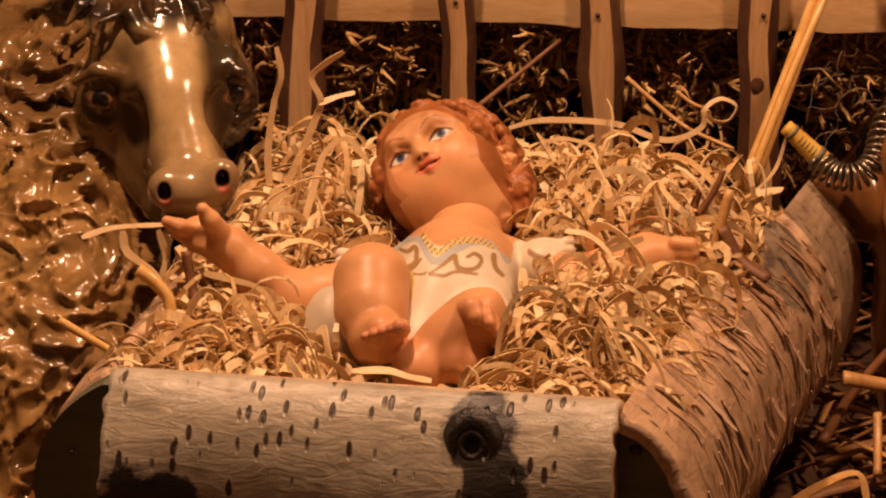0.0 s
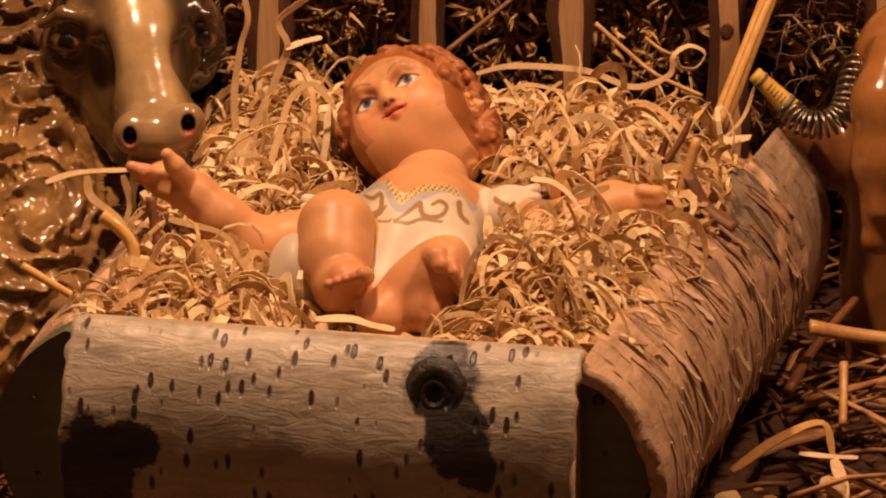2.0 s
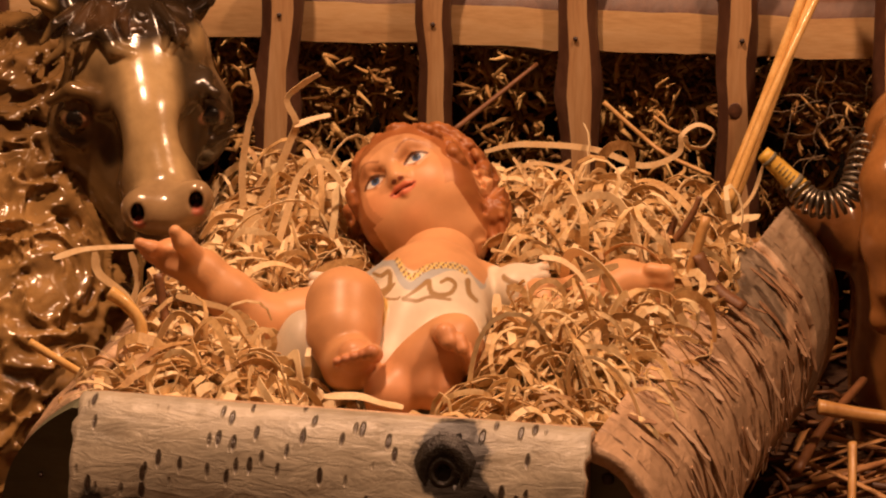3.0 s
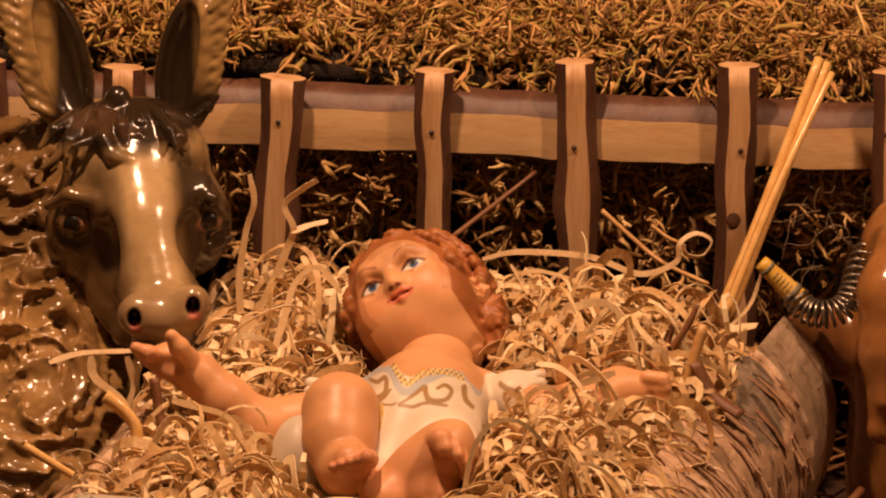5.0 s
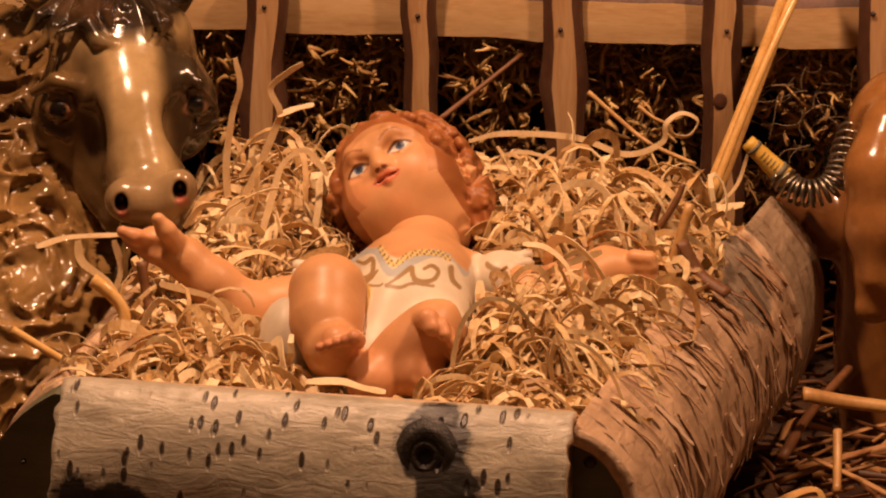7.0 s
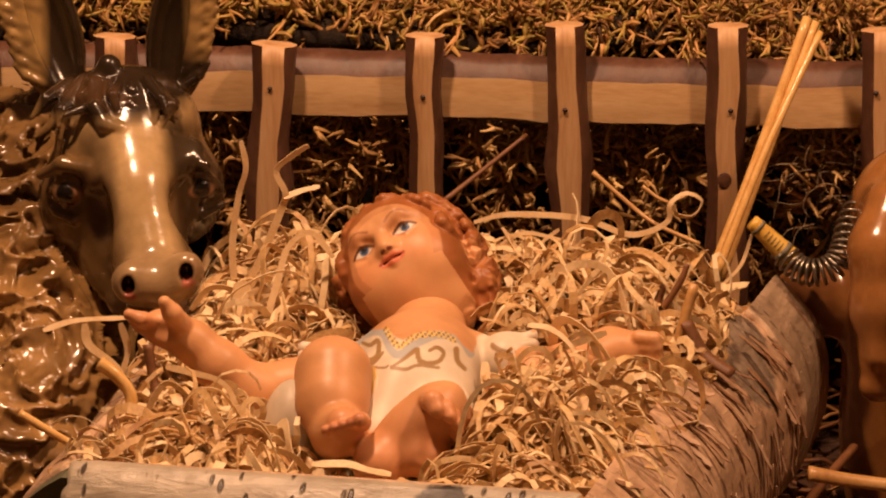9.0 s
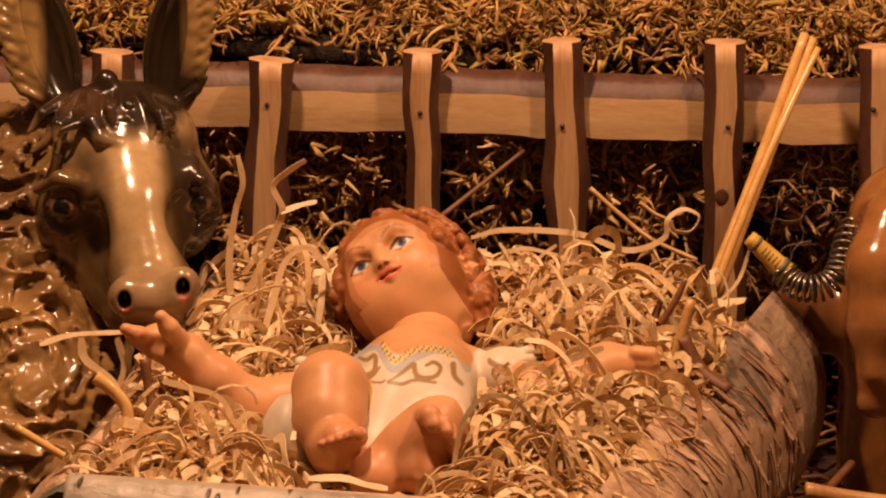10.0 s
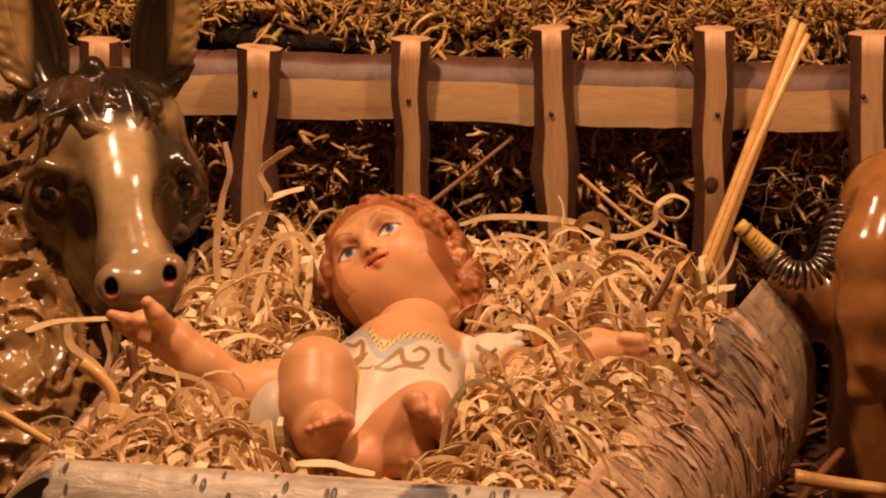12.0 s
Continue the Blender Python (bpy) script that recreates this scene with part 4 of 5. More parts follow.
def donkey_chest():
    c = Clay((-0.30, -0.10, -0.004), (-0.10, 0.20, 0.235), 0.0013)
    c.limb((-0.1677, 0.12, 0.1615), (-0.1705, 0.092, 0.1181), 0.030, 0.032, 0.012)
    for q, r in (((-0.1902, 0.142, 0.1539), 0.036), ((-0.1914, 0.116, 0.1262), 0.045), ((-0.182, 0.078, 0.0993), 0.046), ((-0.1776, 0.05, 0.0727), 0.044), ((-0.2007, 0.04, 0.0401), 0.055), ((-0.211, 0.03, -0.0082), 0.055), ((-0.2261, 0.13, 0.1139), 0.060)):
        c.ball(q, r, None, 0.02)
    # modelled curls: twisting ropes that hang, with beads between them
    s, g = c.block((-0.30, -0.10, -0.004), (-0.10, 0.2, 0.235))
    flat = g.reshape(-1, 3)
    near = np.abs(c.f[s].reshape(-1)) < 0.014
    pts = flat[near]
    warp = np.stack([wave(pts, 190, 21, 2), wave(pts, 190, 22, 2), wave(pts, 170, 23, 2)], -1) * 0.0085
    q = (pts + warp) * np.array((1.0, 0.6, 0.52), np.float32)
    curls = 1.25 * (0.42 - np.abs(wave(q, 480, 5, 1)) * 1.7) + 0.6 * (0.42 - np.abs(wave(q, 950, 6, 1)) * 1.7)
    add = np.zeros(len(flat), np.float32)
    add[near] = -0.0042 * curls
    c.f[s] += add.reshape(c.f[s].shape)

    def colour(v):
        p = Paint(v, (0.34, 0.205, 0.076))
        p.lay(ease(wave(p.v, 55, 9), 0.1, 0.7) * 0.6, (0.48, 0.31, 0.12))
        p.lay(ease(wave(p.v, 130, 12), 0.2, 0.7) * 0.6, (0.10, 0.055, 0.022))
        # coat gets darker with height, towards the neck
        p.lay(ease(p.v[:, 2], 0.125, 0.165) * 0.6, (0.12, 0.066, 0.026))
        return p.done(0.14, 200, 31)

    return c, colour


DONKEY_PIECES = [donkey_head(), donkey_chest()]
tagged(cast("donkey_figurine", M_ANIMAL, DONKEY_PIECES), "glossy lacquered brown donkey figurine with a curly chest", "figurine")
CLAY_DONKEY = Solid([c for c, _ in DONKEY_PIECES])


# ---- the ox at the other side ----
def ox():
    c = Clay((0.135, -0.03, -0.004), (0.30, 0.20, 0.20), 0.0013)
    c.chain([(0.1989, 0.075, 0.1491), (0.1934, 0.065, 0.1344), (0.1925, 0.058, 0.1111), (0.1939, 0.055, 0.089), (0.1918, 0.055, 0.0774)], [0.014, 0.0150, 0.0140, 0.0105, 0.0085], 0.006)
    c.ball((0.1881, 0.052, 0.0766), (0.0055, 0.006, 0.0050), None, 0.004)
    c.limb((0.1899, 0.058, 0.1315), (0.1889, 0.046, 0.0921), 0.006, 0.004, 0.004)
    c.chain([(0.2119, 0.1, 0.1415), (0.2249, 0.11, 0.0939), (0.2319, 0.12, 0.0097)], [0.03, 0.045, 0.05], 0.01)
    c.chain([(0.1869, 0.11, 0.1044), (0.1716, 0.105, 0.0982), (0.1569, 0.098, 0.1083)], [0.016, 0.014, 0.007], 0.006)
    c.limb((0.2137, 0.1, 0.0919), (0.1796, 0.11, 0.0965), 0.03, 0.012, 0.01)
    c.limb((0.2309, 0.12, 0.0369), (0.24, 0.11, 0.02), 0.045, 0.03, 0.01)

    def colour(v):
        out = np.tile(np.array((0.36, 0.165, 0.050)), (len(v), 1))
        m = np.clip(0.5 + 0.6 * wave(v.astype(np.float32), 60, 14), 0, 1)[:, None]
        out = out * (1 - m * 0.6) + np.array((0.22, 0.09, 0.028)) * m * 0.6
        # ear end painted darker, its shade put into the brown
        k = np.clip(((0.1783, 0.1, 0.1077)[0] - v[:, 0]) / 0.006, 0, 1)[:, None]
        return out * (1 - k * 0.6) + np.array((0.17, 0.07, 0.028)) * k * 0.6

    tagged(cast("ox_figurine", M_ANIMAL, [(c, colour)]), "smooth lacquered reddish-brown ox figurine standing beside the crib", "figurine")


ox()


# ---- the birch crib ----
def bark_sheet(name, profile, length, material, parent, thick=0.006, y0=0.0, rough=0.0012, seed=0, label="", axis="y", nu=90, ragged=0.0028, flare=(0.0, 0.0)):
    """A curved sheet of bark with thickness. profile: points across, outward normals follow; swept along the axis."""
    np_ = len(profile)
    arc = [0.0]
    for p, q in zip(profile, profile[1:]):
        arc.append(arc[-1] + math.dist(p, q))
    vs, fs, uvs = [], [], []
    for side in (1, 0):
        for i in range(nu + 1):
            l = length * i / nu
            for k, (a, b) in enumerate(profile):
                pa, pb = profile[max(k - 1, 0)], profile[min(k + 1, np_ - 1)]
                tx, tz = pb[0] - pa[0], pb[1] - pa[1]
                m = math.hypot(tx, tz)
                nx, nz = -tz / m, tx / m
                w = rough * (noise.noise((l * 22, arc[k] * 30, seed)) * 1.6 + 0.5 * noise.noise((l * 160, arc[k] * 60, seed + 5)))
                o = w if side else -thick + w
                e = 0
                if i in (0, nu):
                    e = ragged * noise.noise((arc[k] * 260, seed, 2)) + ragged * noise.noise((arc[k] * 90, seed, 7))
                x, z, y = a + nx * o, b + nz * o, y0 + l + e
                f_ = flare[0] + (flare[1] - flare[0]) * i / nu
                x, z = x + f_, z - 0.55 * abs(f_)
                vs.append((x, y, z) if axis == "y" else (y, x, z))
                uvs.append((l, arc[k]) if axis == "y" else (y, arc[-1] - arc[k]))
    n1 = (nu + 1) * np_
    for i in range(nu):
        for k in range(np_ - 1):
            a = i * np_ + k
            fs.append((a, a + 1, a + np_ + 1, a + np_))
            fs.append((n1 + a, n1 + a + np_, n1 + a + np_ + 1, n1 + a + 1))
        for k in (0, np_ - 1):
            a = i * np_ + k
            fs.append((a, a + np_, n1 + a + np_, n1 + a))
    for i in (0, nu):
        for k in range(np_ - 1):
            a = i * np_ + k
            fs.append((a, n1 + a, n1 + a + 1, a + 1))
    ob = mesh_object(name, vs, fs, material, parent, label)
    me = ob.data
    bm = bmesh.new()
    bm.from_mesh(me)
    bmesh.ops.recalc_face_normals(bm, faces=bm.faces)
    bm.to_mesh(me)
    bm.free()
    lay = me.uv_layers.new(name="bark")
    for l in me.loops:
        lay.data[l.index].uv = uvs[l.vertex_index]
    me.materials.append(M_RIM)
    for f in me.polygons:
        n_in = sum(1 for v in f.vertices if v >= n1)
        if n_in:
            f.material_index = 1
    return ob


def outline(side, r=LOG_R, top=52, bottom=-85, steps=40):
    """The round outer side of the trough."""
    pts = []
    for i in range(steps + 1):
        a = radians(top + (bottom - top) * i / steps)
        x = side * (LOG_X + r * math.cos(a))
        pts.append((x, LOG_Z + r * math.sin(a) * (0.86 if a > 0 else 1.0)))
    return pts if side > 0 else pts[::-1]


def crib():
    root = new("crib")
    root.matrix_world = CRIB
    tagged(root, "rustic trough crib of birch logs with peeling white bark", "crib")
    bark_sheet("side_bark", outline(1, LOG_R, 58), 0.276, M_BARK_SIDE, root, y0=-0.006, seed=3, label="pinkish white birch bark with a grey scar and torn rim", nu=150, flare=(0.0, 0.017), ragged=0.0060, rough=0.0018)
    bark_sheet("log_end", outline(1, LOG_R + 0.004, 50), 0.055, M_BARK_HEAD, root, y0=0.262, seed=9, label="darker bark at the log's far end", nu=40, flare=(0.014, 0.018))
    # loose flakes of bark, lifted at one end
    rng = random.Random(33)
    vs, fs = [], []
    for _ in range(75):
        y, a0 = rng.uniform(0.01, 0.262), rng.uniform(-25, 56)
        span, wide, lift = rng.uniform(8, 26), rng.uniform(0.0012, 0.0042), rng.uniform(0.0010, 0.0035)
        line = []
        for k in range(8):
            f = k / 7
            a = radians(a0 - span * f)
            r = LOG_R + 0.0008 + lift * (f ** 2)
            fl = 0.017 * (y + 0.006) / 0.276
            line.append(Vector((LOG_X + r * math.cos(a) + fl, y + 0.004 * f * rng.uniform(0.6, 1.4), LOG_Z + r * math.sin(a) * (0.86 if a > 0 else 1.0) - 0.55 * fl)))
        ribbon(vs, fs, line, wide, 0.0004, side=Vector((0, 1, 0)), rng=rng)
    tagged(mesh_object("loose_bark", vs, fs, M_FLAKE, root, smooth=False), "thin curled flakes of loose bark", kind="stuff")
    bark_sheet("side_bark", outline(-1, LOG_R), LOG_LEN - 0.019, M_BARK_SIDE, root, y0=0.013, seed=5, label="birch bark in shade", nu=90)
    # end panels
    for y, nm in ((0.0, "end_panel"), (LOG_LEN - 0.022, "head_panel")):
        bm = bmesh.new()
        pr = outline(1, LOG_R - 0.0045, 56)
        ring = [Vector((x, 0, z)) for x, z in pr] + [Vector((-x - (0.005 if nm == "end_panel" else 0.0) * (abs(x) - LOG_X) / LOG_R, 0, z)) for x, z in reversed(pr)]
        ring = [v for i, v in enumerate(ring) if (v - ring[i - 1]).length > 1e-4]
        lo = [bm.verts.new(v + Vector((0, y, 0))) for v in ring]
        hi = [bm.verts.new(v + Vector((0, y + 0.012, 0))) for v in ring]
        bm.faces.new(lo)
        bm.faces.new(hi[::-1])
        for i in range(len(lo)):
            bm.faces.new((lo[i - 1], lo[i], hi[i], hi[i - 1]))
        part(nm, bm, M_GREEN, root, "dark green painted end board" if nm == "end_panel" else "", smooth=False)
    # front slab: half a small log, bark outwards
    pr = []
    for i in range(41):
        a = radians(78 - 188 * i / 40)
        pr.append((-0.002 - 0.032 * math.cos(a) + 0.004, 0.086 + 0.0480 * math.sin(a)))
    slab = bark_sheet("front_slab", pr[::-1], 0.1925, M_BARK_FRONT, root, thick=0.005, y0=-0.0935, rough=0.0010, seed=12, label="silvery white birch bark slab with black scars", axis="x", nu=120)
    # inner wood of the slab
    bm = bmesh.new()
    ring = [(y + 0.0045, z * 0.985 + 0.0008) for y, z in pr]
    lo = [bm.verts.new((-0.0915, y, z)) for y, z in ring] + [bm.verts.new((-0.0915, 0.0, ring[-1][1])), bm.verts.new((-0.0915, 0.0, ring[0][1]))]
    hi = [bm.verts.new(v.co + Vector((0.1885, 0, 0))) for v in lo]
    bm.faces.new(lo)
    bm.faces.new(hi[::-1])
    for i in range(len(lo)):
        bm.faces.new((lo[i - 1], lo[i], hi[i], hi[i - 1]))
    part("slab_wood", bm, M_RIM, root, "bare reddish wood edge")
    # knot on the slab
    vs, fs = [], []
    kx, kz, ky = 0.047, 0.1185, -0.0225
    for j, (rr, out) in enumerate(((0.0130, -0.0035), (0.0108, -0.0010), (0.0088, 0.0004), (0.0068, -0.0008), (0.0052, 0.0004), (0.0036, 0.0002), (0.0024, -0.002), (0.0003, -0.003))):
        for k in range(28):
            a = 2 * math.pi * k / 28
            w = rr * (1 + 0.10 * noise.noise((math.cos(a) * 2, math.sin(a) * 2, 4)))
            z = kz + w * math.sin(a)
            vs.append((kx + 0.9 * w * math.cos(a), ky - out + 0.35 * (z - kz) * 0.6, z))
    for j in range(7):
        for k in range(28):
            fs.append((j * 28 + k, j * 28 + (k + 1) % 28, (j + 1) * 28 + (k + 1) % 28, (j + 1) * 28 + k))
    mesh_object("knot", vs, fs, M_KNOT, root, "black ringed branch knot")
    # nail holes
    for x, z in ((0.1035, 0.112), (0.106, 0.0915), (0.1095, 0.068), (-0.113, 0.096), (-0.113, 0.065), (0.122, 0.075)):
        bm = bmesh.new()
        r = 0.0026 if z > 0.11 else 0.0011
        bmesh.ops.create_cone(bm, cap_ends=True, segments=12, radius1=r, radius2=r * 0.7, depth=0.002, matrix=Matrix.Translation((x, -0.0006, z)) @ Matrix.Rotation(radians(90), 4, "X"))
        part("nail_head", bm, M_NAIL, root)
    return root


CRIB_OB = crib()


# ---- wood wool in the crib ----
def wool_heap():
    root = new("wood_wool_heap")
    tagged(root, "tangled pale wood wool bedding filling the crib", "wood wool", kind="stuff")
    # bed sheet under the strands, its gap shade put into the colour
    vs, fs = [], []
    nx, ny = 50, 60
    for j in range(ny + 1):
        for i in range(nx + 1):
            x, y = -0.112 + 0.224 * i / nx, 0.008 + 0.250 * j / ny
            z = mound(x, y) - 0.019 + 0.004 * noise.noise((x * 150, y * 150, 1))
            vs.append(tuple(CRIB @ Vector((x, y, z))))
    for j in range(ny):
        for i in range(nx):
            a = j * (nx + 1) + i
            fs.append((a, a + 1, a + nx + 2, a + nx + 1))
    mesh_object("shaded_bed", vs, fs, M_WOOL_BED, root)
    rng = random.Random(11)
    vs, fs = [], []
    made = 0
    while made < 3000:
        x, y = rng.uniform(-0.108, 0.106), rng.uniform(0.012, 0.262)
        top = mound(x, y)
        p = Vector((x, y, top + rng.uniform(-0.010, 0.010)))
        th = rng.uniform(0, 2 * math.pi)
        d = Vector((math.cos(th), math.sin(th), rng.choice((rng.uniform(-0.2, 0.5), rng.uniform(0.1, 0.9))))).normalized()
        axis = Vector((rng.gauss(0, 0.5), rng.gauss(0, 0.5), rng.choice((-1, 1)))).normalized()
        if rng.random() < 0.6:
            axis = Vector((rng.gauss(0, 1), rng.gauss(0, 1), rng.gauss(0, 0.3))).normalized()
        rad = rng.choice((0.006, 0.008, 0.011, 0.015, 0.022, 0.034))
        flake = rng.random() < 0.12
        if flake:
            rad = rng.uniform(0.04, 0.12)
        length = rng.uniform(0.05, 0.10) if flake else rng.uniform(0.06, 0.15)
        n = 24
        step = length / n
        line, ok = [], True
        for _ in range(n):
            line.append(p.copy())
            d = Matrix.Rotation(step / rad * rng.uniform(0.6, 1.3), 3, axis) @ d
            ground = mound(min(max(p.x, -0.11), 0.11), p.y)
            if p.z < ground - 0.008:
                d.z += 0.45
            if p.z > ground + 0.012:
                d.z -= 0.45
            d.normalize()
            p = p + d * step
            w = CRIB @ p
            if CLAY_BABY.at(w) < 0.0016 or (w.x < 0.045 and (CLAY_BABY.at(w - Vector((0, 0, 0.005))) < 0 or CLAY_BABY.at(w - Vector((0, 0, 0.011))) < 0)) or CLAY_DONKEY.at(w) < 0.002 or not (-0.115 < p.x < 0.122 and 0.006 < p.y < 0.275):
                ok = False
                break
        if not ok and len(line) < 13:
            continue
        ribbon(vs, fs, [CRIB @ q for q in line], rng.uniform(0.0028, 0.0052) if flake else rng.choice((0.0012, 0.0017, 0.0021, 0.0026, 0.0032, 0.0040)), 0.0003, side=(CRIB.to_3x3() @ axis), twist=rng.uniform(-2, 2), rng=rng)
        made += 1
    mesh_object("curled_strands", vs, fs, M_WOOL, root, smooth=False)


wool_heap()


def shaving(points, width, material=M_WOOL_PALE, label="curled pale wood shaving sticking out of the bedding", steps=7, side=None, twist=0.0, name="wood_shaving"):
    vs, fs = [], []
    ribbon(vs, fs, spline(points, steps), width, 0.0004, side=Vector(side or (0.8, 0.35, 0.5)), twist=twist)
    ob = mesh_object(name, vs, fs, material, smooth=False)
    tagged(ob, label, "wood shaving", "loose shavings on the crib")
    return ob


def stalk(points, r0, r1, material, label, name="straw_stalk", flat=1.0, steps=6, group="loose stalks by the crib"):
    vs, fs = [], []
    tube(vs, fs, spline(points, steps), r0, r1, 8, flat)
    ob = mesh_object(name, vs, fs, material)
    tagged(ob, label, "straw", group)
    return ob


shaving([(-0.0858, 0.03, 0.1304), (-0.0866, 0.032, 0.1498), (-0.0835, 0.034, 0.1715), (-0.08, 0.034, 0.1838), (-0.0817, 0.034, 0.1961)], 0.0028, label="upright narrow pale wood shaving beside the donkey's head")
shaving([(-0.0839, 0.03, 0.1279), (-0.0749, 0.035, 0.1438), (-0.0665, 0.04, 0.1622), (-0.0638, 0.04, 0.1709), (-0.0675, 0.04, 0.1809), (-0.0607, 0.04, 0.1875), (-0.0536, 0.04, 0.192)], 0.0030, label="zigzag pale wood shaving standing up from the bedding")
shaving([(-0.0648, 0.04, 0.1692), (-0.0569, 0.041, 0.1719), (-0.0493, 0.041, 0.1736)], 0.0026, label="short pale wood shaving branching sideways")
shaving([(-0.0825, 0.005, 0.1434), (-0.0778, 0.0, 0.1278), (-0.0715, -0.01, 0.1115)], 0.0072, label="broad pale wood shaving lying against the bedding")
shaving([(-0.1028, 0.0, 0.1328), (-0.095, 0.002, 0.1415), (-0.0842, 0.005, 0.1385), (-0.0806, 0.0, 0.1254)], 0.0028)
shaving([(-0.092, 0.0, 0.1204), (-0.0911, 0.005, 0.1336), (-0.0844, 0.008, 0.1361)], 0.0026)
shaving([(-0.157, -0.07, 0.1481), (-0.1443, -0.066, 0.1507), (-0.1235, -0.06, 0.1497)], 0.0022, side=(0, 0.6, 0.8), label="long thin pale shaving reaching over the crib's edge")
shaving([(-0.1404, -0.07, 0.1507), (-0.1387, -0.072, 0.1424), (-0.128, -0.074, 0.1336), (-0.1215, -0.08, 0.1227)], 0.0030)
shaving([(-0.1266, -0.064, 0.1487), (-0.124, -0.066, 0.138), (-0.1261, -0.07, 0.1298)], 0.0026)
shaving([(-0.1126, -0.058, 0.1424), (-0.1174, -0.066, 0.1332), (-0.1221, -0.07, 0.1298)], 0.0024)
shaving([(0.016, 0.062, 0.1505), (0.0316, 0.06, 0.1544), (0.0618, 0.058, 0.1528), (0.083, 0.056, 0.1458), (0.0984, 0.056, 0.1509), (0.1001, 0.056, 0.1594), (0.1069, 0.058, 0.1633), (0.1139, 0.06, 0.1592), (0.11, 0.058, 0.1533), (0.103, 0.054, 0.155), (0.1014, 0.053, 0.1598)], 0.0023, side=(0.1, 0.3, 1.0), label="long pale shaving ending in a tight curl behind the head")
shaving([(0.0361, -0.065, 0.1459), (0.045, -0.068, 0.1453), (0.0533, -0.072, 0.1388), (0.0577, -0.078, 0.1267)], 0.0024, side=(0.6, 0.5, 0.4))
shaving([(0.0187, -0.085, 0.1374), (0.0195, -0.095, 0.1268), (0.0266, -0.105, 0.1159)], 0.0034)
shaving([(0.0609, -0.115, 0.1079), (0.0619, -0.118, 0.1221), (0.0684, -0.118, 0.1281), (0.0747, -0.116, 0.1213), (0.0733, -0.112, 0.1068)], 0.0030, side=(0.2, 1.0, 0.2))
shaving([(-0.0019, -0.158, 0.1217), (0.0066, -0.16, 0.1279), (0.0183, -0.158, 0.1301), (0.028, -0.15, 0.1233)], 0.0024)
shaving([(0.0657, -0.06, 0.1288), (0.0575, -0.064, 0.142), (0.0406, -0.07, 0.1298)], 0.0026)
shaving([(0.0678, -0.06, 0.1407), (0.053, -0.066, 0.1375), (0.0406, -0.07, 0.1322)], 0.0028, side=(0.2, 0.3, 1))
shaving([(0.023, 0.045, 0.1407), (0.0351, 0.05, 0.1487), (0.0495, 0.05, 0.1467), (0.0638, 0.045, 0.1427)], 0.0018, side=(0.1, 0.4, 1))
shaving([(0.0279, 0.05, 0.1517), (0.0374, 0.045, 0.1407), (0.0471, 0.05, 0.1467), (0.0524, 0.052, 0.1498)], 0.0017, side=(0.1, 0.4, 1))
shaving([(0.0205, 0.03, 0.1404), (0.0323, 0.03, 0.1441), (0.0477, 0.028, 0.143), (0.0535, 0.02, 0.1374)], 0.0018, side=(0.1, 0.4, 1))
shaving([(0.1378, 0.085, 0.1371), (0.1328, 0.08, 0.1245), (0.1229, 0.06, 0.1212), (0.1096, 0.04, 0.1176)], 0.0014, label="thin pale fibre trailing to the crib's edge")
shaving([(0.0928, -0.02, 0.1296), (0.0986, -0.015, 0.145), (0.1045, -0.01, 0.1531)], 0.0036, M_WOOL)
shaving([(-0.047, -0.176, 0.1294), (-0.0343, -0.178, 0.1301), (-0.0259, -0.18, 0.1282), (-0.0176, -0.18, 0.1264)], 0.0032, M_WOOL, side=(0, 0.8, 0.4), label="flat straw flake lying on the crib's front edge")
stalk([(-0.1624, -0.118, 0.1304), (-0.1488, -0.122, 0.1231), (-0.1345, -0.126, 0.1157)], 0.0019, 0.0015, M_GOLD, "straight straw stalk poking out beside the crib")
stalk([(-0.1332, -0.09, 0.141), (-0.1265, -0.092, 0.1363), (-0.1207, -0.095, 0.1268), (-0.124, -0.105, 0.107)], 0.0030, 0.0022, M_GOLD, "thick bent golden straw stalk at the crib's edge")
stalk([(-0.1152, -0.075, 0.1434), (-0.1129, -0.08, 0.1298), (-0.1094, -0.09, 0.1156)], 0.0022, 0.0016, M_BROWN, "thin brown stalk in the bedding")
stalk([(0.0928, -0.04, 0.1036), (0.0981, -0.036, 0.1277), (0.1049, -0.03, 0.1511)], 0.0028, 0.0020, M_STALK, "upright straw stalk in the bedding")
stalk([(0.0871, -0.02, 0.1272), (0.0904, -0.018, 0.1387), (0.0934, -0.016, 0.1466)], 0.0022, 0.0014, M_BROWN, "brown splinter in the bedding")
stalk([(0.0915, -0.02, 0.1357), (0.0995, -0.018, 0.1472), (0.103, -0.016, 0.1551)], 0.0016, 0.0012, M_BROWN, "brown splinter in the bedding")
stalk([(0.1012, -0.035, 0.1366), (0.1085, -0.04, 0.1243), (0.1196, -0.046, 0.1176)], 0.0034, 0.0030, M_BROWN, "dark brown bark chip on the bedding", "bark_chip", 0.45)
stalk([(0.0694, 0.12, 0.1553), (0.0826, 0.115, 0.1443), (0.0959, 0.105, 0.1358), (0.1149, 0.09, 0.1306)], 0.0012, 0.0010, M_STALK, "thin dry twig behind the crib", "twig")
stalk([(0.003, 0.1, 0.1487), (0.0214, 0.115, 0.1591), (0.0403, 0.13, 0.1701)], 0.0013, 0.0010, M_BROWN, "thin brown twig behind the crib", "twig")
stalk([(0.0904, 0.1, 0.1544), (0.0966, 0.098, 0.1499), (0.1017, 0.096, 0.1479)], 0.0010, 0.0008, M_STALK, "short dry stem behind the crib", "twig")

